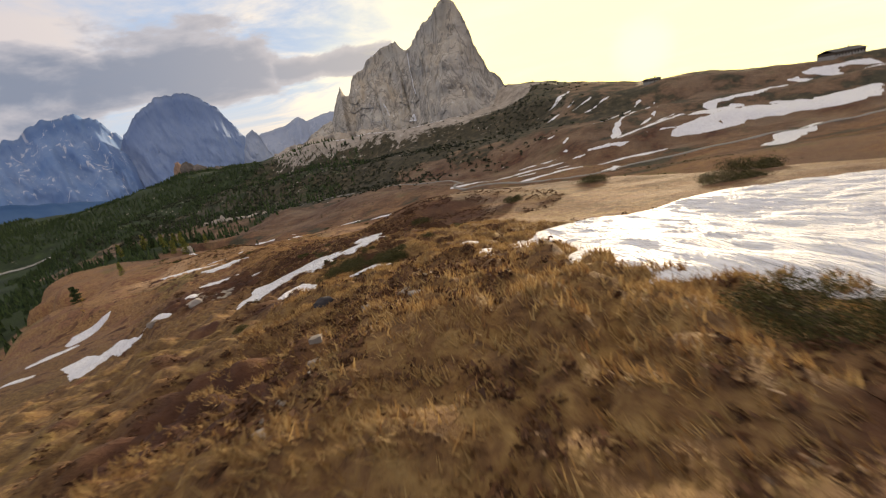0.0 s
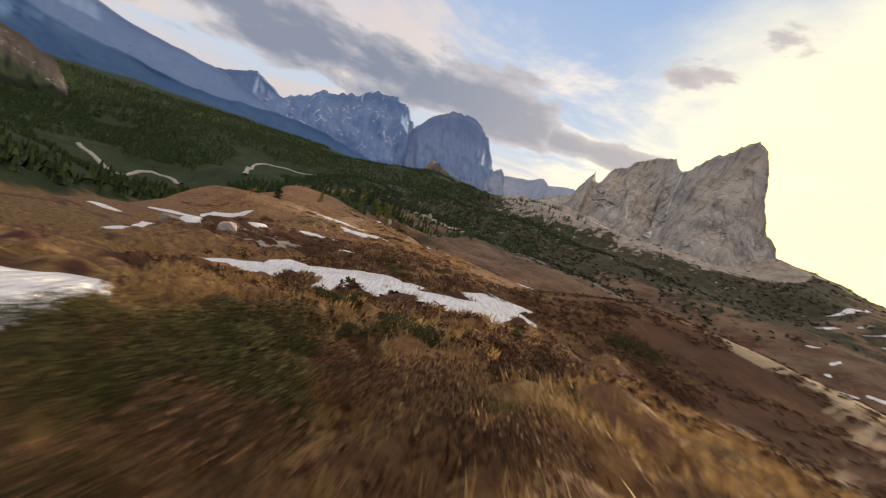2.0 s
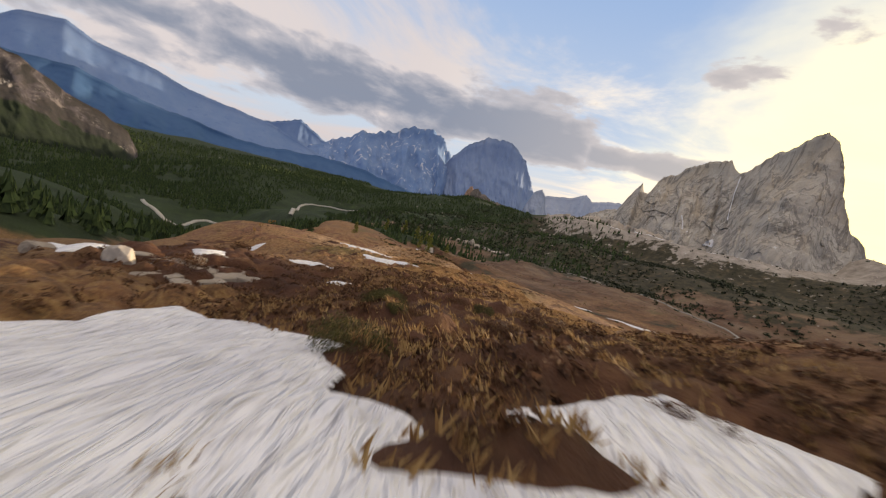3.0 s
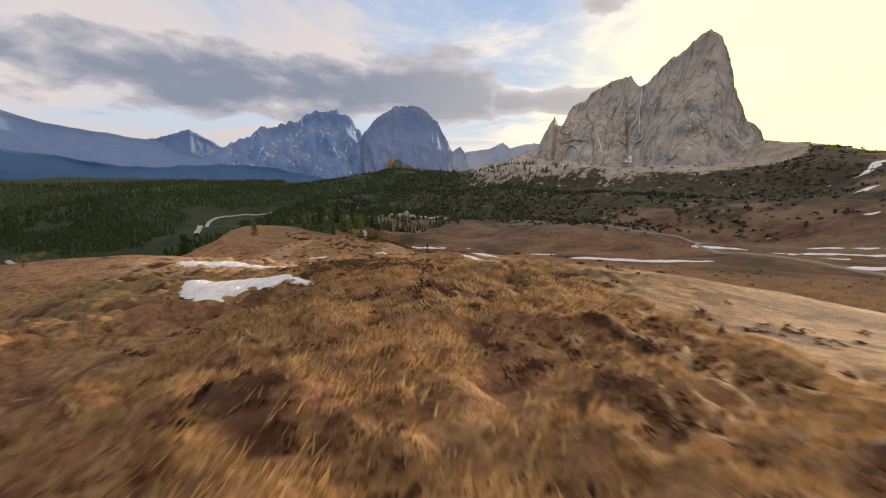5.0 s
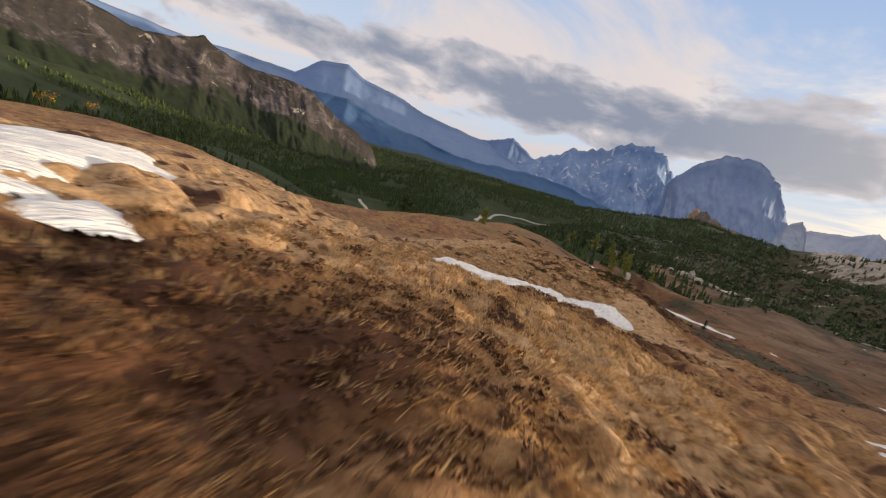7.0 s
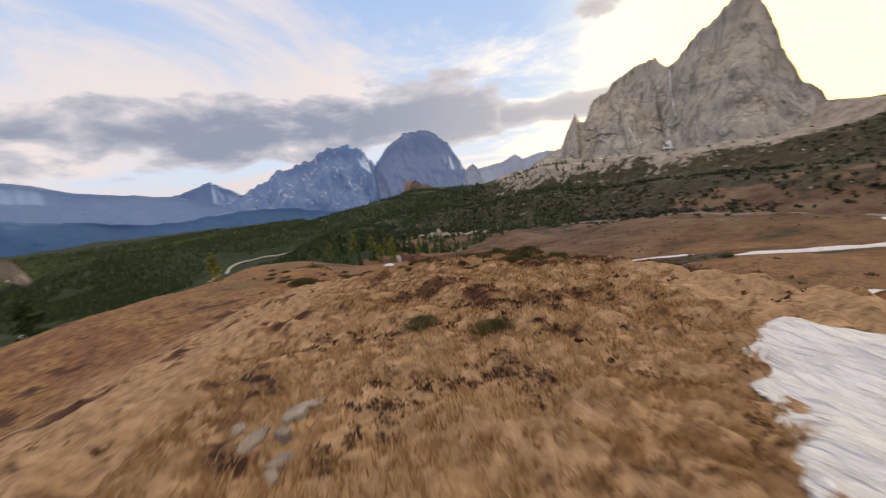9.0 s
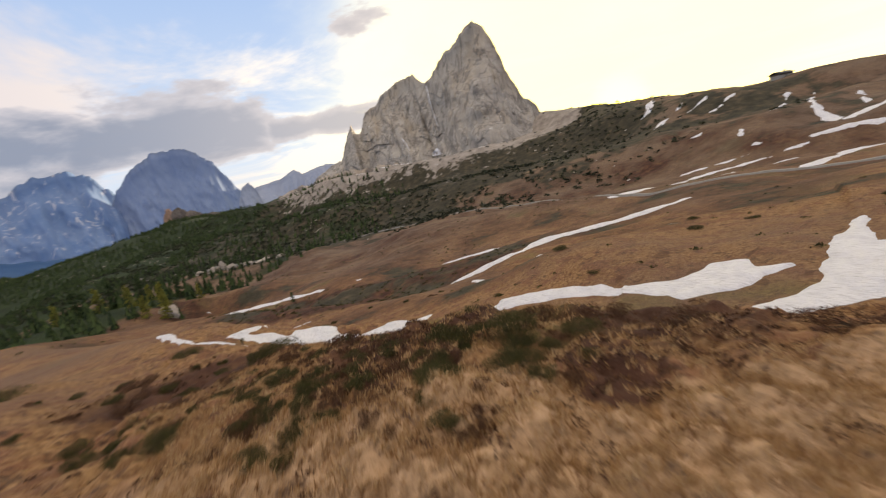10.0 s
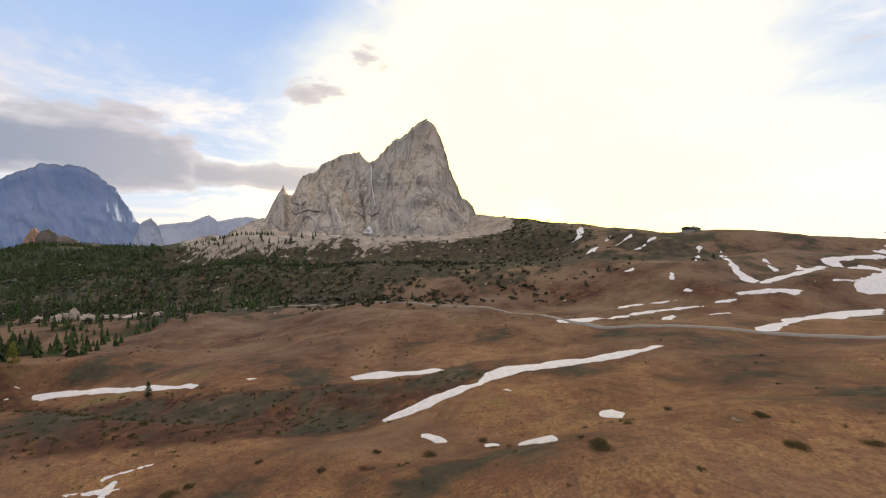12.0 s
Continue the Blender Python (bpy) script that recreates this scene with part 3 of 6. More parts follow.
def turf_lumps(x, y):
    near = np.clip(1.9 - np.hypot(x + 45, y - 50) / 90, 0, 1)
    n = x * ACROSS[0] + y * ACROSS[1]
    near = near * np.clip((14 - n) / 5, 0, 1) * np.clip((n + 17) / 6, 0, 1)
    return near * (0.42 * np.abs(vnoise(x, y, 1.25, 9)) ** 0.7 + 0.30 * np.abs(vnoise(x, y, 0.62, 12)) ** 0.8 + 0.05 * vnoise(x, y, 0.33, 15) - 0.32)


def axis(lo, hi, step, grow, out_lo, out_hi):
    a = list(np.arange(lo, hi + step / 2, step))
    s = step
    while a[-1] < out_hi:
        s = min(s * grow, 160.0)
        a.append(a[-1] + s)
    s = step
    while a[0] > out_lo:
        s = min(s * grow, 160.0)
        a.insert(0, a[0] - s)
    return np.array(a)


def grid_mesh(name, px, py, pz):
    """A sheet of quads from three equal arrays."""
    n, m = px.shape
    co = np.stack([px, py, pz], -1).reshape(-1, 3)
    i = np.arange(n * m).reshape(n, m)
    quads = np.stack([i[:-1, :-1], i[1:, :-1], i[1:, 1:], i[:-1, 1:]], -1).reshape(-1, 4)
    me = bpy.data.meshes.new(name)
    me.vertices.add(len(co))
    me.vertices.foreach_set("co", co.ravel())
    me.loops.add(quads.size)
    me.loops.foreach_set("vertex_index", quads.ravel())
    me.polygons.add(len(quads))
    me.polygons.foreach_set("loop_start", np.arange(0, quads.size, 4))
    me.polygons.foreach_set("use_smooth", np.ones(len(quads), bool))
    me.update(calc_edges=True)
    return me


def woods(x, y):
    """How densely the conifers stand."""
    edge = 25 * fbm(x, y, 90, 3, 50)
    w = np.clip((-150 - 35 * np.clip((y - 110) / 60, 0, 1) - 0.55 * (y - 100) * (y < 100) - x + edge) / 40, 0, 1) * np.clip((-0.55 * x + 190 - y * 0.35 + edge) / 60, 0, 1)
    hill = np.minimum(seg_near(x, y, (-90, 90, 0), (-170, 123, 0))[0], seg_near(x, y, (-170, 123, 0), (-196, 131, 0))[0])
    thin = np.where((y > 235) & (x > -430), 0.45, 1.0)
    return w * np.clip(np.sqrt(hill) / 14 - 1.6, 0, 1) * thin


# Places where red-brown heath takes over from the straw.
HEATH_SPOTS = [(-40.2, 52.8, 1.7), (-42.6, 53.8, 1.5), (-14, 29, 8), (-17, 26, 5), (-21, 33, 6), (-9.5, 13.5, 2.6), (3.4, 2.0, 2), (-5.5, 5, 2.6), (-30, 30, 6), (-46, 56, 3.6), (-50, 58, 3.0), (-80, 87.5, 3.4), (-73, 86.5, 3.0), (-92, 90, 4), (-3, 9, 2.0), (-27, 38, 3), (-58, 70, 3), (-6, 30, 6)]


# Places where the dead grass is bleached pale.
PALE_SPOTS = [(-60, 58, 9), (-67, 71, 9), (-73, 74, 10), (-79, 76, 6), (-52, 60, 6)]


def bleach(x, y):
    h = np.zeros_like(x)
    for cx, cy, r in PALE_SPOTS:
        h = np.maximum(h, np.clip(1.5 - np.hypot(x - cx, y - cy) / r, 0, 1))
    return h


def heathy(x, y):
    h = np.zeros_like(x)
    for cx, cy, r in HEATH_SPOTS:
        h = np.maximum(h, np.clip(1.6 - np.hypot(x - cx, y - cy) / r, 0, 1))
    # scattered clumps a stride across
    clumps = np.clip((fbm(x, y, 1.5, 4, 97, 0.62) - 0.58) * 4.0, 0, 0.95)
    return np.maximum(h, clumps * np.clip(1.6 - np.hypot(x + 45, y - 50) / 75, 0, 1))


def snow_cover(x, y):
    """1 under snow, 0 away from it."""
    c = np.zeros_like(x)
    for o in SNOW_OUTLINES:
        p = np.array(o)
        near = (x > p[:, 0].min() - 2) & (x < p[:, 0].max() + 2) & (y > p[:, 1].min() - 2) & (y < p[:, 1].max() + 2)
        if near.any():
            c[near] = np.maximum(c[near], np.clip(0.5 + inside_by(x[near], y[near], o) / 0.5, 0, 1))
    return c


# the dark heathy bank above the stream
DARK_BANK = [(-197, 199), (-175, 194), (-135, 182), (-117, 178), (-103, 177), (-94, 175), (-84, 176), (-77, 176), (-81, 164), (-92, 159), (-96, 154), (-111, 152), (-127, 148), (-138, 144)]
FOOT = [(-30, 640, 0), (-78, 556, 0), (-124, 532, 0), (-182, 542, 0), (-240, 555, 0), (-312, 580, 0), (-400, 650, 0), (-470, 730, 0)]


def build_ground():
    s = axis(-4, 122, 0.17, 1.035, -2600, 4300)
    n = axis(-13, 15, 0.17, 1.03, -4300, 2600)
    S, N = np.meshgrid(s, n, indexing="ij")
    X, Y = S * ALONG[0] + N * ACROSS[0], S * ALONG[1] + N * ACROSS[1]
    Z = height(X, Y) + turf_lumps(X, Y) * (1 - 0.95 * snow_cover(X.ravel(), Y.ravel()).reshape(X.shape))
    me = grid_mesh("ground", X, Y, Z)
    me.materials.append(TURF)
    x, y = X.ravel(), Y.ravel()
    # what covers the land: scrub on the peak's slopes, scree at its foot, woods in the valley
    edge = 25 * fbm(x, y, 90, 3, 50)
    scrub = np.clip((y - 300 + edge) / 60, 0, 1) * np.clip((120 - x + 2 * edge) / 170, 0, 1)
    scrub = np.maximum(scrub, 0.36 * np.clip((y - 112) / 20, 0, 1) * np.clip((250 - y) / 30, 0, 1))
    scrub = np.maximum(scrub, 0.45 * np.clip((y - 230) / 40, 0, 1) * np.clip((x + 20) / 60, 0, 1))
    scrub = np.maximum(scrub, 0.55 * np.clip((y - 240) / 80, 0, 1) * np.clip((-60 - x) / 80, 0, 1))
    scrub = np.maximum(scrub, 0.55 * np.clip(0.5 + (inside_by(x, y, DARK_BANK) + 0.15 * edge) / 6, 0, 1))
    foot = np.full_like(x, 1e9)
    for a, b in zip(FOOT, FOOT[1:]):
        foot = np.minimum(foot, np.sqrt(seg_near(x, y, a, b)[0]))
    scree = np.clip(1.5 - foot / 46 + 0.012 * edge, 0, 1) * 0.95
    scree = np.maximum(scree, 0.26 * scrub)
    heath = gully(x, y) / 2.6
    wood = woods(x, y)
    heath = np.maximum(1.3 * heath, 0.5 * np.clip((y - 95) / 40, 0, 1) * np.clip((-60 - x + edge) / 90, 0, 1))
    heath = np.maximum(heath, 0.62 * np.clip((y - 225) / 60, 0, 1) * np.clip((x + 40) / 80, 0, 1))
    heath = np.maximum(heath, 0.66 * np.clip((y - 104) / 30, 0, 1))
    flank = x * ACROSS[0] + y * ACROSS[1]
    heath = np.maximum(heath, 0.70 * np.clip((flank - 11) / 6, 0, 1) * np.clip((64 - y) / 8, 0, 1))
    heath = np.maximum(heath, 1.3 * np.clip(0.5 + (inside_by(x, y, DARK_BANK) + 0.15 * edge) / 6, 0, 1))
    heath = np.maximum(heath, 0.95 * heathy(x, y)) - 0.8 * bleach(x, y) * (heathy(x, y) < 0.2)
    cover = np.stack([scrub, scree, wood, heath], -1)
    layer = me.color_attributes.new("cover", "FLOAT_COLOR", "POINT")
    layer.data.foreach_set("color", cover.ravel())
    return tagged(new("ground", me), "dry straw and rust coloured alpine turf with scrub and scree", "ground", kind="structure")



# ---- mountains ----
EYE = (-62.0, 65.0)


def massif(name, outline, base, deep, mat, label, eye=EYE, seed=1, cols=260, rows=60, rough=0.06, flute=0.0, steep=0.6, category="mountain", grain=0.45, facet=0.0, even=False):
    """A mountain from its crest: (bearing, rise in degrees, distance), with a front that falls to the base over the depth, and a back."""
    o = np.array(outline, float)
    u = np.linspace(0, 1, cols)
    run = np.concatenate([[0], np.cumsum(np.hypot(np.diff(o[:, 0]), np.diff(o[:, 1])))])
    run /= run[-1]
    az, el, dist = (np.interp(u, run, o[:, k]) for k in range(3))
    az = np.radians(az)
    eye_z = -15.0
    top = eye_z + dist * np.tan(np.radians(el))
    size = np.ptp(top) + 0.15 * (top.max() - base)
    top = top + rough * size * (0.30 * fbm(u * 100, u * 0 + seed, 5.0, 4, seed, 0.6) + 0.10 * np.abs(vnoise(u * 100, u * 0, 1.1, seed + 2)))
    v = np.concatenate([np.linspace(-0.5, 0, rows // 4, endpoint=False), np.linspace(0, 1, rows)])
    U, V = np.meshgrid(np.arange(cols), v, indexing="ij")
    A, D, T = az[U], dist[U], top[U]
    front = np.abs(V)
    drop = np.where(V < 0, front * 2, steep * front ** 0.55 + (1 - steep) * front ** 1.8)
    Z = T + (base - T) * drop
    bulk = T
    if even:
        # a front that follows the crest's broad sweep only
        wide = cols // 5
        bulk = np.convolve(np.pad(top, wide, mode="edge"), np.ones(2 * wide + 1) / (2 * wide + 1), "valid")[U]
    off = -V * deep * (0.35 + 0.65 * np.clip((bulk - base) / (top.max() - base), 0, 1))
    side = A * D
    body = np.sin(np.pi * np.clip(front, 0, 1)) ** 0.6
    relief = fbm(side, Z * grain, size * 0.5, 6, seed + 3, 0.55) * rough * size * 1.4
    ribs = (np.abs(fbm(side + 0.25 * Z, Z * 0.30, size * 0.17, 5, seed + 11, 0.6)) - 0.35) * flute * size
    ledge = fbm(Z + 0.25 * relief + 0.2 * side, side * 0.08, size * 0.09, 3, seed + 17) * flute * size * 0.10
    if facet:
        # buttresses with planed faces, split by clefts
        n1 = fbm(side + 0.35 * Z, Z * 0.42 - 0.1 * side, size * 0.30, 3, seed + 23, 0.5)
        n2 = fbm(side - 0.2 * Z, Z * 0.62, size * 0.11, 3, seed + 29, 0.55)
        blocks = np.round(n1 * 3.5) / 3.5 * 0.65 + n1 * 0.35 + 0.30 * (np.round(n2 * 3) / 3 * 0.6 + n2 * 0.4)
        cleft = np.clip(0.12 - np.abs(fbm(side + 0.15 * Z, Z * 0.16, size * 0.26, 3, seed + 37, 0.5)), 0, 1) * 2.2
        ribs = facet * size * (blocks * 0.26 - cleft * 0.32)
        relief = relief * 0.6
    R = D + off - (relief + ribs + ledge) * body * np.where(V < 0, 0.3, 1)
    me = grid_mesh(name, eye[0] + R * np.sin(A), eye[1] + R * np.cos(A), Z)
    me.flip_normals()
    me.materials.append(mat)
    fall = me.color_attributes.new("fall", "FLOAT_COLOR", "POINT")
    fall.data.foreach_set("color", np.repeat(np.clip(V, 0, 1).ravel()[:, None], 4, 1).astype(np.float32).ravel())
    return tagged(new(name, me), label, category)


EYE12 = (-84.7, 94.7)
PEAK = massif("rock_peak", [(-31, 1.0, 790), (-26.5, 2.5, 790), (-23.3, 4.2, 785), (-21.7, 6.9, 780), (-21.1, 8.3, 780), (-20.6, 7.2, 778), (-20.1, 7.0, 775),
       (-18.5, 9.4, 762), (-16, 11.4, 745), (-13.8, 12.5, 728), (-11.5, 13.0, 711), (-10.0, 11.8, 695), (-9.3, 12.3, 680), (-7.3, 14.2, 655),
       (-3.9, 16.2, 612), (-3.1, 17.0, 603), (-2.3, 17.4, 597), (-1.1, 16.2, 594), (0.1, 14.2, 592), (0.9, 10.8, 590), (2.8, 6.8, 590), (5.2, 4.6, 590), (8.0, 3.2, 590)],
       -20, 150, DOLOMITE, "pale grey dolomite peak with leaning horn and snow ledges", EYE12, 4, 760, 260, 0.085, 0.10, 0.66, facet=0.34)
# From here on the mountains carry their haze in the material colour.
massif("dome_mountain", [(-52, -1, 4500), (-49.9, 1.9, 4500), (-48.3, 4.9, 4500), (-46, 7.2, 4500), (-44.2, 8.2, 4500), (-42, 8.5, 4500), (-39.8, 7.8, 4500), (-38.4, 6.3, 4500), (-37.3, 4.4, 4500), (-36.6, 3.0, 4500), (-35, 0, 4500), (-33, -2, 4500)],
       -300, 700, FAR_ROCK, "domed rock mountain tinted haze blue with snow ledges", seed=7, flute=0.06, rough=0.05, steep=0.7)
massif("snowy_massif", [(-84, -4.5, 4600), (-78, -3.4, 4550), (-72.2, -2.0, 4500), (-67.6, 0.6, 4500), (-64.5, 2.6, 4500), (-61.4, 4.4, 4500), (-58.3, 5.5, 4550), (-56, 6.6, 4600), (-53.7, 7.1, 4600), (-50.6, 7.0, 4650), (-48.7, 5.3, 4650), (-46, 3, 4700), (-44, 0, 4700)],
       -300, 900, FAR_SNOWY, "jagged mountain tinted haze blue with snow gullies", seed=12, flute=0.10, rough=0.12)
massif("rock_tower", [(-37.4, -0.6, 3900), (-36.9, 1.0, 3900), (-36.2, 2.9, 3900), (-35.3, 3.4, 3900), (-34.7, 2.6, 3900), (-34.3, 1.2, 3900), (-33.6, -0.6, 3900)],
       -100, 120, FAR_PALE, "rock tower tinted a hazy pinkish grey", seed=19, cols=80, rows=50, flute=0.05)
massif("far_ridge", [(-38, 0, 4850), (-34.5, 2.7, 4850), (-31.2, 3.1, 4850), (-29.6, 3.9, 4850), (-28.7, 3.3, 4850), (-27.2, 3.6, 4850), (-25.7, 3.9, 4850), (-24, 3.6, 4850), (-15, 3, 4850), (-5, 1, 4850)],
       -200, 500, FAR_PALE, "pale jagged far ridge with haze put into its colour", seed=23, rough=0.12)
# The blue distance of these three comes from their haze-tinted materials.
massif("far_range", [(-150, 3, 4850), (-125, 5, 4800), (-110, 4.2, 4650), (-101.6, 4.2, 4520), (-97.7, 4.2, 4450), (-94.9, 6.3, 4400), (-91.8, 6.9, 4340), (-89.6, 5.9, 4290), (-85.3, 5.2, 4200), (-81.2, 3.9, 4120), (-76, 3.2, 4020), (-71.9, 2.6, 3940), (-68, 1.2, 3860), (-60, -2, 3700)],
       -350, 1300, FAR_DARK, "long mountain range with blue haze put into its colour", seed=31, cols=360, rows=90, rough=0.035, steep=0.45, grain=0.9, even=True)
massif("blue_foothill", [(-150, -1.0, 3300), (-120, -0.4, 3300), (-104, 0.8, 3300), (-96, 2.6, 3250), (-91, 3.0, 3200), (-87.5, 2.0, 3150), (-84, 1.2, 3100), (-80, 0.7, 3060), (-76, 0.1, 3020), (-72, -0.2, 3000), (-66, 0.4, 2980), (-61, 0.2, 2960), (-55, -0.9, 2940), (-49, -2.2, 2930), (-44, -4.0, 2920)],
       -300, 700, FAR_WOOD, "low wooded ridge with deep blue haze put into its colour", seed=33, cols=300, rows=60, rough=0.10, steep=0.45, grain=0.9, even=True)
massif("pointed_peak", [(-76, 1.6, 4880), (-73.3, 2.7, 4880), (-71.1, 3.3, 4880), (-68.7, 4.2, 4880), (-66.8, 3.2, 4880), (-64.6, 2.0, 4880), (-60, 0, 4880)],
       -200, 300, FAR_DARK, "far pointed peak with blue haze put into its colour", seed=37, cols=120, even=True)
massif("banded_mountain", [(-160, 6, 1500), (-135, 7, 1550), (-120, 4.5, 1600), (-112.8, 3.2, 1650), (-110.7, 3.6, 1650), (-107.6, 4.9, 1680), (-106.3, 3.8, 1680), (-103.6, 3.0, 1700), (-99.4, 3.2, 1700), (-95.5, 2.5, 1700), (-92.2, 0.5, 1720), (-89, -0.9, 1740), (-86.7, -2.2, 1740), (-85.7, -4.0, 1740), (-85.0, -6.5, 1740)],
       -190, 420, WOODED_CLIFF, "dark wooded mountain with pale banded cliffs", seed=43, cols=520, rows=150, rough=0.05, flute=0.05, steep=0.55, grain=1.0)

# ---- helpers for things ----


def part(name, me, mat, parent=None, label=""):
    """Links a mesh or a bmesh as one object, as a part of its parent if there is one."""
    if isinstance(me, bmesh.types.BMesh):
        bm, me = me, bpy.data.meshes.new(name)
        bm.to_mesh(me)
        bm.free()
    if mat is not None and not me.materials:
        me.materials.append(mat)
    ob = new(name, me)
    ob.parent = parent
    if label:
        ob["label"] = label
    return ob


def soup(name, verts, faces, mat):
    me = bpy.data.meshes.new(name)
    me.from_pydata([tuple(v) for v in verts], [], faces)
    me.materials.append(mat)
    me.update()
    return me


def tri_soup(name, tris, mat):
    """A mesh from an array of loose triangles, shape (n, 3, 3)."""
    tris = np.asarray(tris, float)
    n = len(tris)
    me = bpy.data.meshes.new(name)
    me.vertices.add(n * 3)
    me.vertices.foreach_set("co", tris.ravel())
    me.loops.add(n * 3)
    me.loops.foreach_set("vertex_index", np.arange(n * 3))
    me.polygons.add(n)
    me.polygons.foreach_set("loop_start", np.arange(0, n * 3, 3))
    me.update(calc_edges=True)
    me.materials.append(mat)
    return me


def spot(x, y, dz=0.0):
    return float(x), float(y), float(height(x, y) + np.maximum(turf_lumps(x, y), 0)) + dz


# ---- old snow left in the hollows ----


def inside_by(x, y, outline):
    """Metres inside (+) or outside (-) a closed outline."""
    p = np.array(outline, float)
    inside = np.zeros(x.shape, bool)
    best = np.full(x.shape, 1e9)
    for a, b in zip(p, np.roll(p, -1, 0)):
        d, _ = seg_near(x, y, (a[0], a[1], 0), (b[0], b[1], 0))
        best = np.minimum(best, d)
        if a[1] != b[1]:
            cross = (a[1] > y) != (b[1] > y)
            inside ^= cross & (x < (b[0] - a[0]) * (y - a[1]) / (b[1] - a[1]) + a[0])
    return np.where(inside, 1, -1) * np.sqrt(best)


SNOW_OUTLINES = []


def snow_patch(outline, label, step=0.25, thick=0.16, ragged=0.35, seed=1, inset=0.0, rippled=0.3):
    """A thin sheet of snow that follows the ground, thins out to a ragged edge and sinks into the turf there."""
    SNOW_OUTLINES.append(outline)
    p = np.array(outline, float)
    pad = 2.5 * ragged + 2 * step
    xs = np.arange(p[:, 0].min() - pad, p[:, 0].max() + pad, step)
    ys = np.arange(p[:, 1].min() - pad, p[:, 1].max() + pad, step)
    X, Y = np.meshgrid(xs, ys, indexing="ij")
    field = inside_by(X, Y, outline) + ragged * (0.8 * fbm(X, Y, ragged * 8, 3, seed, 0.5) + 0.35 * fbm(X, Y, max(ragged * 2.4, 4 * step), 2, seed + 9, 0.5)) - 0.2 * ragged - inset
    slope = thick / max(1.2 * ragged, 0.3)
    lift = thick * np.tanh(np.clip(field * slope, -4 * thick, 3 * thick) / thick)
    lift = np.where(field < 0, np.maximum(field * slope * 1.6, -0.4 - thick), lift * 0.8)
    ripple = (0.07 * fbm(4 * (ACROSS[0] * X + ACROSS[1] * Y), ALONG[0] * X + ALONG[1] * Y, 0.9, 2, seed + 5) + 0.06 * fbm(X, Y, 1.6, 2, seed + 6)) * rippled * np.clip(field / ragged, 0, 1) if step < 0.3 else 0.16 * thick * fbm(X, Y, 5.0, 3, seed + 5) * np.clip(field / ragged, 0, 1)
    Z = height(X, Y) + 0.03 + lift + ripple
    keep = field > -0.55 * ragged - step
    i = np.arange(X.size).reshape(X.shape)
    quads = np.stack([i[:-1, :-1], i[1:, :-1], i[1:, 1:], i[:-1, 1:]], -1).reshape(-1, 4)
    quads = quads[keep.ravel()[quads].all(1)]
    co = np.stack([X, Y, Z], -1).reshape(-1, 3)
    mark = i.ravel().copy()
    for _ in range(400):
        low = mark[quads].min(1)
        before = mark[quads].max(1)
        if (low == before).all():
            break
        for k in range(4):
            np.minimum.at(mark, quads[:, k], low)
        mark = mark[mark]
    which = mark[quads[:, 0]]
    for piece in np.unique(which):
        mine = quads[which == piece]
        if len(mine) < 12 or field.ravel()[mine].max() < 0.05:
            continue
        used, back = np.unique(mine, return_inverse=True)
        me = soup("snow_patch", co[used].tolist(), back.reshape(-1, 4).tolist(), SNOW)
        me.polygons.foreach_set("use_smooth", np.ones(len(me.polygons), bool))
        tagged(new("snow_patch", me), label, "snow", "snow patches")


ON_TURF = "ragged patch of old white snow lying on dry turf"
STREAK = "narrow streak of old snow on a brown slope"
snow_patch([(-10.9, 13.8), (-12.0, 15.1), (-12.9, 16.6), (-12.8, 17.6), (-12.4, 18.0), (-11.3, 17.0), (-10.3, 16.3), (-9.3, 15.7), (-9.2, 15.0), (-9.4, 14.4), (-9.9, 14.0)], ON_TURF, 0.1, 0.12, 0.12, 2)
snow_patch([(-8.39, 14.65), (-8.59, 14.95), (-8.45, 15.17), (-6.58, 14.24), (-6.23, 13.89), (-6.04, 13.64), (-5.81, 13.34), (-5.57, 13.22), (-5.45, 13.02), (-5.59, 12.87), (-5.68, 12.91), (-5.81, 13.1), (-6.05, 13.3), (-6.5, 13.54), (-6.98, 13.95), (-7.57, 14.17)], ON_TURF, 0.05, 0.08, 0.06, 3)
snow_patch([(-6.57, 13.25), (-6.9, 13.38), (-7.36, 13.79), (-7.22, 13.92), (-6.58, 13.43)], ON_TURF, 0.05, 0.05, 0.05, 103)
snow_patch([(-19.8, 20.8), (-20.2, 21), (-20.7, 21.9), (-21.2, 23), (-21.4, 24.4), (-22.1, 24.8), (-22.5, 26.1), (-20.3, 26.8), (-17.2, 27), (-15.2, 25.7), (-14.3, 26), (-14.1, 25.4), (-13.7, 25.8), (-13.5, 26.2), (-13.2, 27), (-13.4, 27.8), (-12.7, 27.9), (-12.1, 27.9), (-11.3, 27.6), (-11.4, 26.9), (-11.5, 26), (-11.2, 25.2), (-10.7, 24.7), (-10.6, 24.2), (-10.8, 24.1), (-10.7, 23.4), (-11, 23.9), (-11.6, 24.1), (-12.2, 24.3), (-12.5, 24), (-13, 24.6), (-14, 24.8), (-14.6, 24.6), (-14.1, 23.9), (-13.9, 22.9), (-14.3, 22.9), (-13.9, 22.2), (-14.4, 21.9), (-15.1, 22.5), (-16, 23.2), (-19.2, 23.1), (-19.4, 22.3), (-18.8, 21.4), (-18.9, 20.9)], ON_TURF, 0.09, 0.1, 0.11, 4)
snow_patch([(-14.2, 26.8), (-13.8, 28.8), (-12.2, 29), (-12.5, 26.9)], ON_TURF, 0.08, 0.1, 0.1, 105)
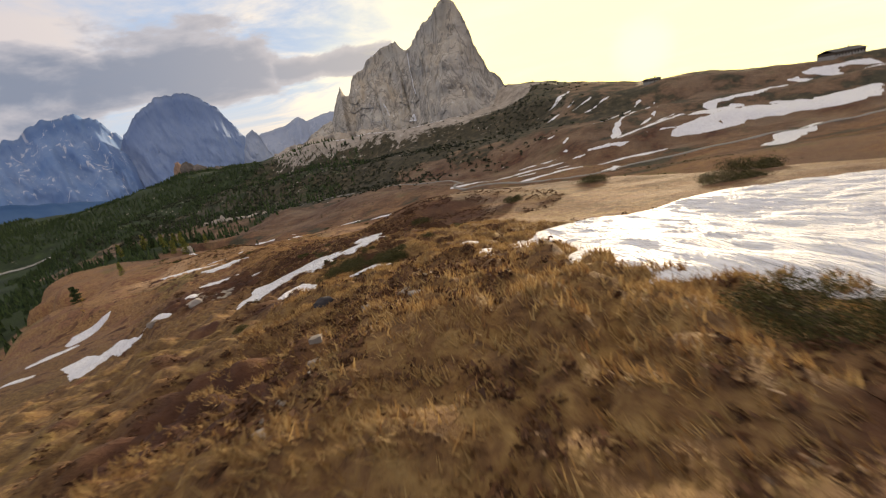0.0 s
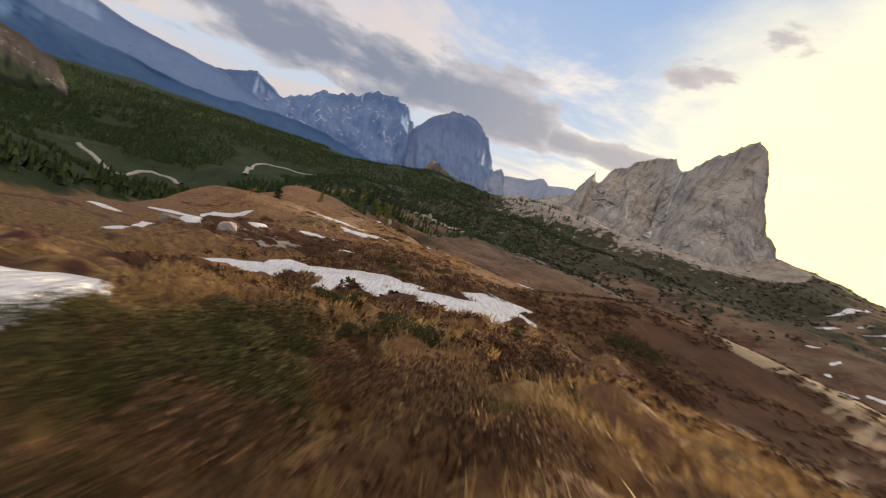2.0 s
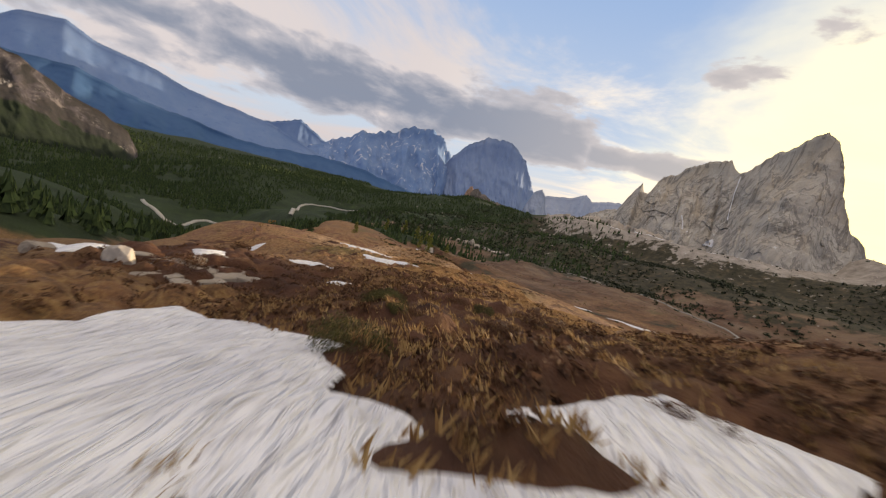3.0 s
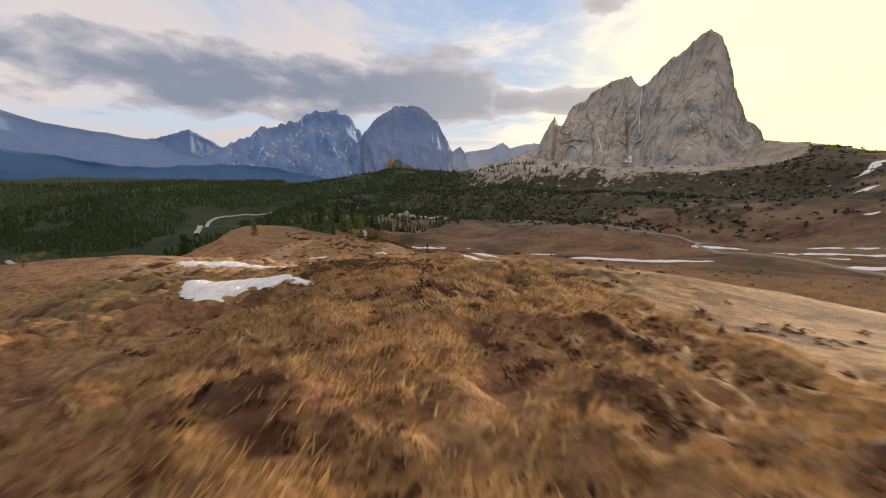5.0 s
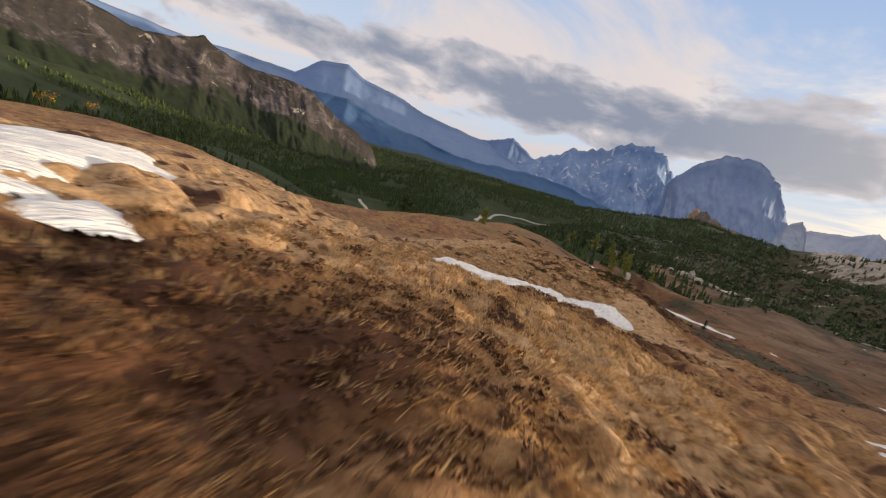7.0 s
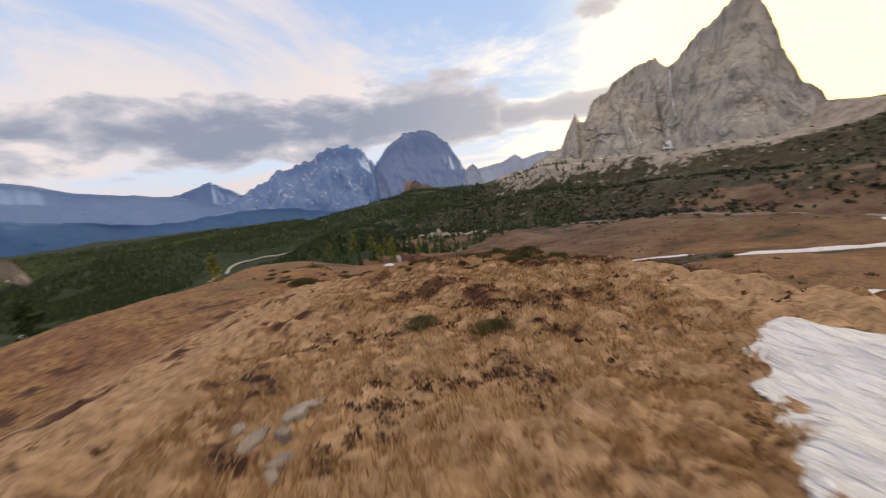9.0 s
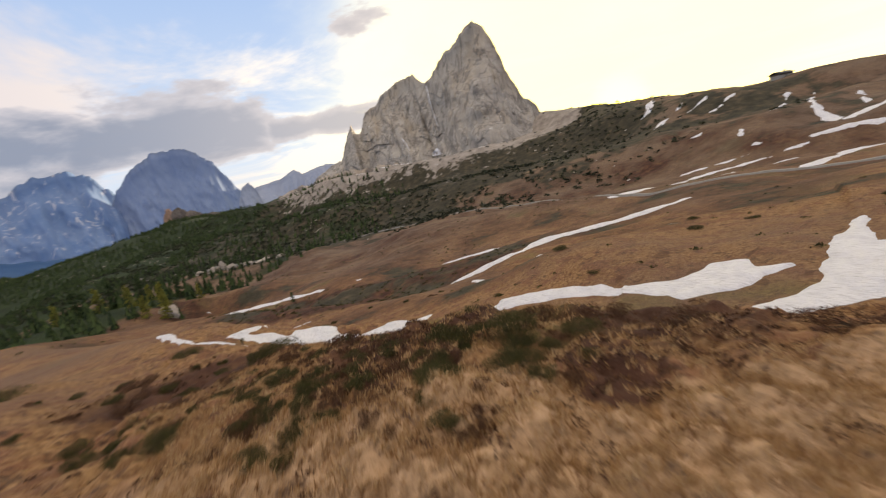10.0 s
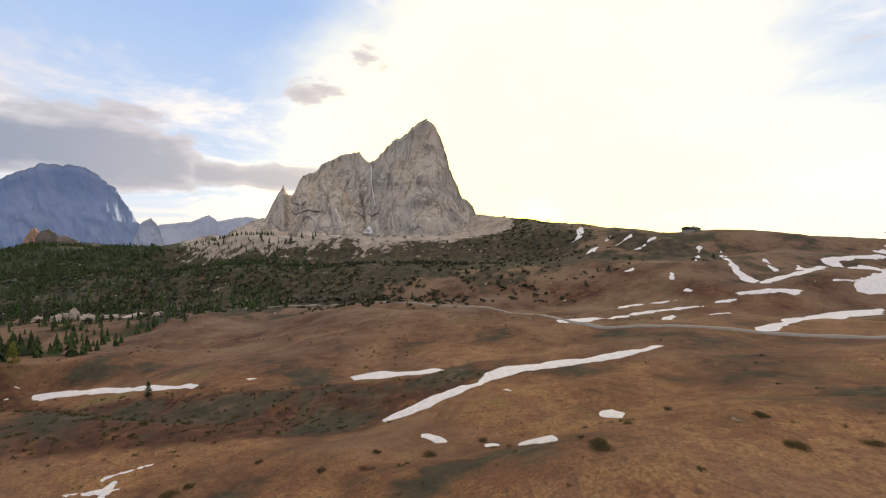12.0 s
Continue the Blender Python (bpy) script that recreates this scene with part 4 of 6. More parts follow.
snow_patch([(-37.5, 21), (-48.6, 26.9), (-47.8, 29.1), (-39.6, 27.2), (-34.5, 26.2), (-29.6, 24.6), (-28.9, 23.9), (-31.2, 23.9), (-35.0, 24.7), (-38.8, 25.2), (-39.1, 22.9)], ON_TURF, 0.2, 0.15, 0.2, 5)
snow_patch([(-35.3, 33.6), (-37.4, 34.8), (-38.8, 36.4), (-37.6, 37.4), (-35.2, 36.4), (-32.6, 35.3), (-31.1, 34.8), (-33.5, 34.3)], ON_TURF, 0.1, 0.1, 0.14, 7)
snow_patch([(-59.3, 29.7), (-59.5, 32.2), (-56.5, 34), (-55.9, 31.5), (-57.7, 29.5)], ON_TURF, 0.2, 0.18, 0.2, 8)
snow_patch([(-51.6, 23.0), (-51.5, 24.4), (-50.2, 25.6), (-49.8, 24.2)], ON_TURF, 0.25, 0.2, 0.25, 108)
snow_patch([(-61.9, 36.2), (-63.2, 36.4), (-64.2, 38.4), (-62.6, 40.6), (-60.4, 42.0), (-60.2, 40.6), (-61.2, 38.4)], ON_TURF, 0.2, 0.18, 0.2, 9)
snow_patch([(-25.6, 27.2), (-25.8, 27.7), (-26.0, 28.6), (-25.5, 28.4), (-25.2, 27.5)], ON_TURF, 0.08, 0.08, 0.08, 10)
snow_patch([(-28.1, 32.3), (-28.3, 33.1), (-27.7, 33.8), (-27.4, 32.7)], ON_TURF, 0.1, 0.08, 0.1, 11)
snow_patch([(-30.7, 28.1), (-32.1, 28.2), (-32.8, 29.1), (-32.9, 30.1), (-31.3, 29.2), (-30.6, 28.8)], ON_TURF, 0.1, 0.1, 0.12, 109)
snow_patch([(-57.6, 50.9), (-60.2, 51.2), (-63, 52.2), (-60, 53.6), (-59.2, 54.8), (-56.3, 54.1), (-54.7, 53.9), (-54.3, 54.3), (-53.1, 54), (-52.9, 54.8), (-51.9, 54.5), (-52.4, 53.9), (-51.9, 53.3), (-53.3, 52.7), (-54.9, 52.4), (-56.2, 51.6)], ON_TURF, 0.12, 0.11, 0.2, 12)
snow_patch([(-52.4, 54.9), (-53.3, 55.3), (-52.9, 55.9), (-51.9, 56.5), (-51.6, 56), (-51.4, 55.1)], ON_TURF, 0.1, 0.08, 0.14, 112)
snow_patch([(-44.3, 46.1), (-45.3, 46.7), (-47.5, 47), (-50.3, 48), (-49.7, 48.9), (-48, 48.7), (-47.3, 50), (-46.1, 51.2), (-43, 50), (-41.5, 49.6), (-41.9, 49.2), (-43.2, 48.9), (-44.6, 48.6), (-43.8, 47.9), (-44.1, 47.2), (-43.5, 46.8)], ON_TURF, 0.12, 0.13, 0.2, 13)
snow_patch([(-51.9, 73.4), (-51.2, 74.6), (-48.6, 73.2), (-46.6, 71.6), (-47.4, 71.2), (-49.6, 72.4)], STREAK, 0.12, 0.12, 0.16, 15)
snow_patch([(-51.3, 72.5), (-50, 71.6), (-46.4, 68.4), (-44.9, 67.3), (-44, 67.1), (-43.3, 67), (-43.2, 66.6), (-43.8, 66.4), (-44.8, 66.6), (-46.9, 68), (-48.4, 68.8)], STREAK, 0.1, 0.1, 0.12, 115)
snow_patch([(-65.2, 65), (-65.2, 65.2), (-65.1, 65.7), (-65.2, 66.1), (-65.3, 66.6), (-65.1, 67.2), (-65, 67.7), (-65.5, 68.2), (-65.4, 68.6), (-65.9, 69.2), (-66.1, 69.7), (-66.7, 71), (-66.8, 72.3), (-67.0, 73.9), (-67.4, 75.3), (-67.5, 76.8), (-67.1, 77.8), (-66, 77.3), (-64.9, 77.3), (-64.1, 76.7), (-63.3, 76.1), (-63.6, 75.6), (-64.1, 75.2), (-63.3, 74.2), (-62.4, 71.3), (-61, 68.6), (-60.3, 67), (-60.6, 65.2), (-61.8, 63.6), (-63.6, 63.6)], "broad rippled field of old white snow on dry turf", 0.05, 0.12, 0.16, 14, rippled=1.0)
snow_patch([(-102.7, 104.7), (-103.3, 107), (-104.7, 112.6), (-122.5, 143), (-120.8, 137.4), (-101.7, 107.9), (-101.6, 106.6), (-100.7, 108), (-98.9, 107.7), (-99.5, 109.7), (-98.6, 111.3), (-106.3, 128.2), (-94.4, 109.2), (-91.9, 108.5), (-90.5, 109.8), (-91.4, 120), (-88.7, 120.9), (-88.4, 117.6), (-88.5, 109.1), (-85.7, 107.9), (-83.1, 107.3), (-80.4, 107.9), (-80, 106.5), (-76.8, 107.4), (-73.6, 107.6), (-72.2, 105.8), (-71.6, 103.3), (-72.9, 102.6), (-75.4, 102.9), (-78.1, 102.6), (-80.8, 102.8), (-85.1, 104), (-91.9, 106.1), (-97.7, 106.5), (-100.1, 104.6), (-101.8, 104.1)], "long ragged snowfield with fingers in a grassy hollow", 0.22, 0.2, 0.4, 16)
snow_patch([(-81.7, 110.6), (-80.3, 113.1), (-80.3, 115.3), (-78.3, 114.6), (-75.4, 114.2), (-72.8, 113.7), (-70.5, 112.6), (-68.7, 110.1), (-65.5, 109.1), (-64.3, 109.7), (-62.4, 111), (-60.2, 109.8), (-60.3, 108.1), (-58.5, 107.4), (-58.7, 106.6), (-60.9, 105.8), (-61.9, 104.7), (-63.9, 104.7), (-66.5, 104.9), (-66.8, 106.5), (-69.2, 108.7), (-71.3, 110.2), (-74.5, 111), (-78.1, 111.1), (-80.4, 111)], "ragged snowfield with a forked end on brown turf", 0.25, 0.2, 0.4, 17)
snow_patch([(-75.1, 100), (-74.4, 100.7), (-72.5, 100.9), (-70.9, 100.5), (-69.8, 100.9), (-68.1, 100.8), (-66.5, 100.6), (-63.9, 101.1), (-61.6, 101.9), (-59.7, 102.9), (-58.6, 104.6), (-55.6, 108.3), (-53.2, 111.7), (-48.8, 116.7), (-48, 116.5), (-50.5, 112.4), (-52.6, 109.2), (-51.7, 108.3), (-46, 107), (-47, 98), (-56, 96.5), (-61.6, 98.1), (-63.3, 98.6), (-65.6, 98.9), (-67.9, 99.3), (-71.4, 99.5), (-73.8, 99.7)], "long curved snowfield below a grassy ridge", 0.28, 0.22, 0.4, 18)
snow_patch([(-118, 111.6), (-112.6, 108.8), (-107, 105), (-102.6, 102.2), (-98.7, 101), (-98.1, 103.1), (-97.1, 100.8), (-98.2, 99.4), (-101.9, 100.9), (-106.6, 103.9), (-110.9, 106.4)], STREAK, 0.25, 0.16, 0.3, 19)
snow_patch([(-88, 103), (-85.7, 102.9), (-84.1, 102.2), (-81.4, 101.4), (-82.1, 100.4), (-84.6, 100.6), (-86.3, 101.8)], STREAK, 0.2, 0.14, 0.25, 20)
snow_patch([(-94.4, 158), (-90.6, 161.2), (-86.1, 164.2), (-79.1, 167.7), (-76.7, 173.8), (-73.4, 176.1), (-67.1, 177.2), (-59.8, 178.7), (-54, 179.1), (-46.4, 180.4), (-40.3, 183.3), (-38.3, 182), (-41.9, 180), (-47.8, 177.3), (-54, 176), (-61.2, 174.2), (-69.2, 172.3), (-74.9, 169.2), (-78.8, 165.6), (-85.1, 161.8), (-90.3, 157.8), (-93.5, 156.1)], "white snow filling a winding stream bed", 0.4, 0.25, 0.6, 21)
snow_patch([(-106.7, 191.2), (-104.4, 194.6), (-100, 194.5), (-95.9, 192), (-90.5, 190.8), (-84, 177.7), (-87.4, 176.5), (-94.3, 177.5), (-98.9, 178.2), (-105.2, 188.7)], STREAK, 0.5, 0.3, 0.8, 22)
snow_patch([(-194.3, 203.9), (-186.8, 205.2), (-173.4, 201.8), (-159.1, 196.4), (-147.4, 191.2), (-138.1, 186.6), (-139.6, 184.9), (-149.8, 188.9), (-164.9, 194.8), (-177.3, 198), (-184.1, 196.9), (-188.3, 198.4)], "long snow streak along a brown bank", 0.5, 0.35, 0.7, 23)
for n, o in enumerate([
        [(-87.8, 145.5), (-86.4, 145.8), (-84, 143.5), (-83.7, 142.4), (-85.6, 142.8), (-87.4, 144.4)],
        [(-80.2, 140.8), (-78.4, 140.7), (-78.3, 139.4), (-80, 139.8)],
        [(-76.5, 140.2), (-74.9, 140.8), (-74.7, 130.2), (-75, 129), (-76.6, 130.3), (-77.9, 132.5)],
        [(-64.7, 147.7), (-62.6, 148.4), (-61.9, 146.5), (-63.1, 144.7), (-65, 145.9)],
        [(-123.5, 141.9), (-121.7, 143.4), (-119.5, 145), (-119.2, 143.6), (-121.6, 142.4), (-123, 141.6)],
        [(-125.1, 138.4), (-121, 138.6), (-118.4, 138.7), (-118.9, 136.7)],
        [(-199, 204.5), (-198, 207.2), (-197.2, 206.7), (-198.3, 204.3)],
        [(-130.2, 188.4), (-126.6, 187.6), (-128, 186.6)],
        [(-75.2, 163.2), (-73.4, 163), (-74.2, 157.9)],
        [(-195.8, 198), (-196.7, 201.6), (-195.3, 199.6)]]):
    snow_patch(o, "small remnant of old snow on a heathy slope", 0.3, 0.18, 0.4, 30 + n)
# snow on the far side of the pass
FAR_SNOW = "long streak of old snow on a far slope"
PASS_STREAKS = [[(-14, 192.4), (-5.9, 200), (3.4, 204.4), (34.1, 231), (47, 232.8), (67.5, 236.4), (52.4, 222.4), (39.9, 221.7), (11.7, 203.6), (1.9, 198.1), (-3.5, 193.3), (-10.9, 191.6)],
    [(-48.6, 225.6), (-37.3, 229.8), (-20.4, 248.1), (-4.5, 254.6), (8.4, 258.1), (19.1, 253.9), (26.2, 251.5), (28.7, 249.1), (17.7, 251.7), (6.5, 254.7), (-7, 249.6), (-22, 244.1), (-40.4, 221.1), (-48.6, 222.5)],
    [(45.8, 267.5), (56.6, 270.7), (64.8, 270.5), (102.9, 294.3), (80.2, 268.9), (62.3, 263.4), (50.2, 262.8), (62, 255.5), (87.8, 255.3), (84.1, 251.8), (59.9, 253.2), (44.2, 262.4)]]
PASS_FAN = [[(106.8, 303), (121.2, 304.6), (167.1, 329.1), (133.4, 297.7), (121.2, 298.9), (110.6, 296.6), (126.7, 291.5), (95.2, 262.2), (82.6, 265.2), (102.1, 296.4)],
    [(66.6, 248.5), (75.2, 253.9), (91.5, 261.5), (118.5, 287.7), (138.1, 286.6), (152.2, 277.1), (165.7, 274), (182.7, 278.8), (158.4, 240.4), (144.1, 241), (130.9, 250.5), (109.2, 251.9), (87.7, 242.9), (72.7, 245.6)],
    [(78, 174.2), (89.4, 188), (106, 202.1), (122.5, 216), (102.8, 185.5), (87.5, 169.4), (77.1, 163.6)],
    [(164.3, 335.7), (180.8, 337.5), (194.8, 329.6), (210.5, 323.4), (196.6, 301.2), (190.5, 321.5), (163.6, 304.5)],
    [(27.4, 253.3), (45.9, 249.4), (83.3, 251.1), (81.1, 249), (43.5, 246.6), (28.1, 251.2)]]
SLOPE_STREAKS = [[(87.6, 352.4), (90.7, 352.8), (56.6, 298.5), (50.8, 282.7), (50.3, 276.8), (49.7, 269.6), (42.7, 263.5), (43.7, 272.8), (47.1, 282.9), (61.5, 312.1)],
    [(105.1, 346.1), (80.4, 309.6), (73.4, 293.3), (63.5, 275.5), (61, 276.2), (72.1, 296.9)],
    [(36.5, 294.8), (71.2, 349.8), (80.6, 361.7), (80.9, 358), (67.9, 338.9), (36.1, 291.5)],
    [(22.6, 426.5), (43.2, 474.2), (26.7, 420), (21.6, 410.2), (12.7, 412.1), (18.6, 414.3)],
    [(38.6, 362.7), (47, 368.7), (53.6, 374.3), (60.4, 376.4), (53.8, 370.9), (45.3, 362.8)],
    [(26.3, 370.2), (37.6, 377.3), (49.2, 387.4), (47, 380.8), (36.1, 373.7)]]
SMALL_STREAKS = [[(-10.7, 271.2), (-0.5, 267.4), (13.6, 263.1), (13, 262.2), (-1.6, 265), (-12.5, 264.1)],
    [(20.1, 285.5), (20.6, 281.8), (17.6, 276.4), (16.1, 277.2)],
    [(14.3, 267.2), (17.1, 267.2), (19, 263.7), (16.3, 263.1)],
    [(25.6, 381.2), (32.3, 388.2), (36.2, 390.8), (31.8, 382)],
    [(9.9, 369.9), (16.6, 378.1), (21.8, 376.3), (16.3, 369.8)],
    [(7.4, 304), (13.5, 308), (16.7, 308.7), (10.1, 300.7)],
    [(67.2, 272.4), (89.2, 297.2), (82.1, 287.4), (72.9, 274.2)],
    [(6.5, 240.7), (17.3, 241.8), (16.5, 238.4), (6.7, 237.9)],
    [(-9.2, 237.4), (-1.6, 244.2), (-2.3, 240), (-18, 217.7)],
    [(25.3, 188.8), (31.6, 194.4), (36.2, 188.5), (30.8, 183.9)]]
PEAK_FOOT_SNOW = [[(-232, 549), (-212, 551), (-184, 542), (-196, 537)],
    [(-178, 541), (-143, 545), (-114, 535), (-141, 534)],
    [(-285, 560), (-270, 570), (-255, 555), (-270, 554)],
    [(-248, 545), (-223, 536), (-219, 532)],
    [(-134, 526), (-111, 525), (-107, 520)]]
for n, o in enumerate(PASS_STREAKS + PASS_FAN + SLOPE_STREAKS + SMALL_STREAKS + PEAK_FOOT_SNOW):
    snow_patch(o, FAR_SNOW, 0.7, 0.4, 1.6 if n < 8 else 0.9, 50 + n, 0.5 if n < 8 else 0.2)
# the snowfield beside the start of the ridge
snow_patch([(-0.8, 12.3), (-0.3, 14.4), (0.9, 16.0), (3.2, 18.3), (5.3, 19.7), (8.5, 21.4), (11.5, 22.2), (18, 20), (22, 12), (15, 5.5), (8, 5.2), (4.6, 5.9), (3.0, 6.1), (1.8, 6.0), (1.1, 6.3), (0.7, 7.4), (0.6, 9.0), (0.1, 10.8)],
           "broad lumpy field of old snow on hummocky turf", 0.12, 0.12, 0.45, 80, rippled=1.0)
for n, o in enumerate([[(-2.0, 11.8), (-1.6, 11.5), (-1.2, 10.2), (-1.5, 9.8), (-1.8, 10.6)], [(-1.2, 12.6), (-0.6, 12.4), (-0.3, 11.2), (-0.8, 10.5)], 
                       [(-13.8, 26.1), (-13.5, 26.6), (-13.0, 26.6), (-13.3, 26.0)], [(-13.4, 27.2), (-13.0, 27.9), (-12.4, 27.8), (-12.9, 26.9)], [(-3.0, 13.6), (-2.7, 14.2), (-2.3, 13.4), (-2.6, 13.0)]]):
    snow_patch(o, "thin thawing remnant of snow between tussocks", 0.06, 0.035, 0.16, 90 + n, 0.08)

build_ground()

# ---- roads ----


def ribbon(name, line, half, mat, lift, label):
    """A road along a line, level across."""
    p = np.array(line, float)
    run = np.concatenate([[0], np.cumsum(np.hypot(*np.diff(p, axis=0).T))])
    k = np.arange(0, run[-1], 2.0)
    c = np.stack([np.interp(k, run, p[:, i]) for i in (0, 1)], -1)
    for _ in range(12):
        c[1:-1] = (c[:-2] + 2 * c[1:-1] + c[2:]) / 4
    t = np.gradient(c, axis=0)
    t /= np.linalg.norm(t, axis=1)[:, None]
    s = np.stack([-t[:, 1], t[:, 0]], -1)
    across = np.array([-half - 0.5, -half, -half * 0.3, half * 0.3, half, half + 0.5])
    P = c[:, None] + s[:, None] * across[None, :, None]
    Z = np.repeat(height(P[..., 0], P[..., 1]).max(1)[:, None], 6, 1) + lift
    Z[:, [0, -1]] -= 1.6
    me = grid_mesh(name, P[..., 0], P[..., 1], Z)
    me.materials.append(mat)
    return tagged(new(name, me), label, "road", kind="structure")


ribbon("road", [(-430, 385), (-340, 338), (-283, 318), (-253, 325), (-219, 345), (-159, 325), (-129, 318), (-99, 296), (-80, 294), (-58, 290), (-49, 270), (-49, 245), (-47, 224), (-41, 214), (-31, 204), (-16, 195), (1, 189), (20, 186), (60, 190), (120, 196), (220, 200)],
       0.85, ASPHALT, 0.25, "grey mountain road winding over the pass")
ribbon("track", [(-416, 191), (-470, 215), (-560, 257), (-625, 288), (-652, 315), (-652, 338), (-640, 360), (-600, 380)], 1.8, GRAVEL, 1.2, "pale gravel hairpin track in a forest clearing")
ribbon("track", [(-600, 92), (-560, 100), (-525, 104), (-500, 112), (-515, 124), (-537, 134), (-553, 150), (-520, 162), (-480, 160)], 1.8, GRAVEL, 1.2, "pale gravel track below the forest")

# ---- snow gullies on the peak ----


def snow_gully(bearings, rises, half, label, flare=0.0):
    """A strip of snow lying in a cleft of the peak's wall."""
    tree = BVHTree.FromPolygons([v.co[:] for v in PEAK.data.vertices], [f.vertices[:] for f in PEAK.data.polygons])
    eye = Vector((EYE12[0], EYE12[1], -13.0))
    bm, rows = bmesh.new(), []
    for i in range(40):
        k = i / 39
        az, el = np.interp(k, np.linspace(0, 1, len(bearings)), bearings), np.interp(k, np.linspace(0, 1, len(rises)), rises)
        w = half * (1 + flare * k) * (0.55 + 0.6 * abs(noise.noise(Vector((k * 9, 3.1, half * 7)))))
        row = []
        for s in (-1, -0.4, 0.3, 1):
            a, e = radians(az + s * w), radians(el)
            way = Vector((math.sin(a) * math.cos(e), math.cos(a) * math.cos(e), math.sin(e)))
            hit = tree.ray_cast(eye, way)[0]
            row.append(bm.verts.new((hit or eye + way * 620) - way * (0.5 if abs(s) == 1 else 1.6)))
        rows.append(row)
    for a, b in zip(rows, rows[1:]):
        for j in range(3):
            bm.faces.new((a[j], a[j + 1], b[j + 1], b[j]))
    return part("snow_gully", bm, SNOW, PEAK, label)


snow_gully([-9.9, -9.85, -9.6, -9.35], [11.2, 9.2, 7.3, 5.8], 0.085, "narrow white snow gully")
snow_gully([-14.6, -14.2, -13.9], [5.2, 4.4, 3.4], 0.12, "short snow gully at the wall's foot")
snow_gully([-10.1, -10.2, -10.2], [3.0, 2.6, 2.0], 0.12, "fan of old snow at the wall's foot", 9.0)
snow_gully([-17.0, -15.2, -13.6], [2.9, 2.8, 2.7], 0.2, "snow ledge at the wall's foot")

# ---- rocks ----


def boulder_bm(size, seed, cuts=3, sharp=0.35):
    """A broken block with planed faces and worn edges, standing a little in the ground."""
    rng = random.Random(seed)
    bm = bmesh.new()
    bmesh.ops.create_icosphere(bm, subdivisions=cuts, radius=1.0)
    planes = [(Vector((rng.gauss(0, 1), rng.gauss(0, 1), rng.gauss(0, 0.7))).normalized(), rng.uniform(0.55, 0.85)) for _ in range(11)]
    for v in bm.verts:
        for n, d in planes:
            k = v.co.dot(n)
            if k > d:
                v.co -= n * (k - d)
        v.co += v.co.normalized() * sharp * 0.28 * noise.fractal(v.co * 1.9 + Vector((seed, 0, 0)), 0.8, 2.1, 4)
        v.co = Vector((v.co.x * size[0], v.co.y * size[1], (v.co.z + 0.35) * size[2]))
    return bm


def boulder(x, y, size, turn, seed, label, mat=None, sharp=0.35):
    ob = part("boulder", boulder_bm(size, seed, sharp=sharp), mat or STONE)
    flat = size[2] < 0.2 * size[0]
    ob.matrix_world = pose(x, y, float(height(x, y)) - 0.04, 0, 0, turn) if flat else pose(*spot(x, y, -0.1 * size[2]), 0, 0, turn)
    return tagged(ob, label, "rock")


LIGHT_STONE = rock_material("pale_boulder", (0.30, 0.26, 0.23), (0.56, 0.50, 0.45), (0.45, 0.39, 0.33, 1), 1.6, 1.0, 0.05)
boulder(-27.9, 25.5, (0.60, 0.46, 0.52), 40, 3, "large pale weathered boulder standing in turf", LIGHT_STONE)


def slab(x, y, reach, seed, label="flat tan plate of bedrock bedded in turf", lift=0.0):
    """A flat, broken plate of bedrock with a cracked rim, bedded in the turf."""
    rng = random.Random(seed)
    bm = bmesh.new()
    count = 9
    tilt = (rng.uniform(-0.06, 0.06), rng.uniform(-0.06, 0.06))
    rings = []
    thick = min(1.0, reach / 0.5)
    for rise, inner in ((-0.15, 1.06), (0.03 * thick, 1.0), (0.07 * thick, 0.86), (0.085 * thick, 0.42)):
        ring, dice = [], random.Random(seed + 1)
        for k in range(count):
            a = 6.283 * (k + dice.uniform(-0.3, 0.3)) / count
            r = reach * inner * dice.uniform(0.62, 1.15)
            px, py = r * math.cos(a) * 1.25, r * math.sin(a) * 0.8
            ring.append(bm.verts.new((px, py, rise + px * tilt[0] + py * tilt[1] + rng.uniform(-0.012, 0.012) * thick)))
        rings.append(ring)
    for low, high in zip(rings, rings[1:]):
        for k in range(count):
            bm.faces.new((low[k], low[(k + 1) % count], high[(k + 1) % count], high[k]))
    bm.faces.new(rings[-1])
    ob = part("flat_rock", bm, STONE)
    ob.matrix_world = pose(x, y, float(height(x, y) + (turf_lumps(x, y) if lift else 0)) + lift, 0, 0, rng.uniform(0, 360))
    return tagged(ob, label, "rock")


for n, (x, y, r) in enumerate([(-28.4, 27.0, 0.95), (-27.2, 26.3, 0.7), (-28.6, 28.5, 0.85), (-27.2, 27.7, 0.6), (-29.7, 27.6, 0.75), (-29.6, 26.2, 0.6), (-30.4, 28.8, 0.7), (-26.6, 26.9, 0.45), (-27.9, 29.5, 0.5)]):
    slab(x, y, r, 400 + n)
boulder(-30.6, 23.6, (0.5, 0.4, 0.3), 70, 16, "small pale boulder standing in turf")
DARK_STONE = rock_material("dark_wet_stone", (0.02, 0.018, 0.02), (0.06, 0.055, 0.06), (0.04, 0.035, 0.04, 1), 3.0, 1.0, 0.03)
boulder(-6.0, 9.2, (0.42, 0.26, 0.15), 30, 7, "dark wet stone in dry grass", DARK_STONE)
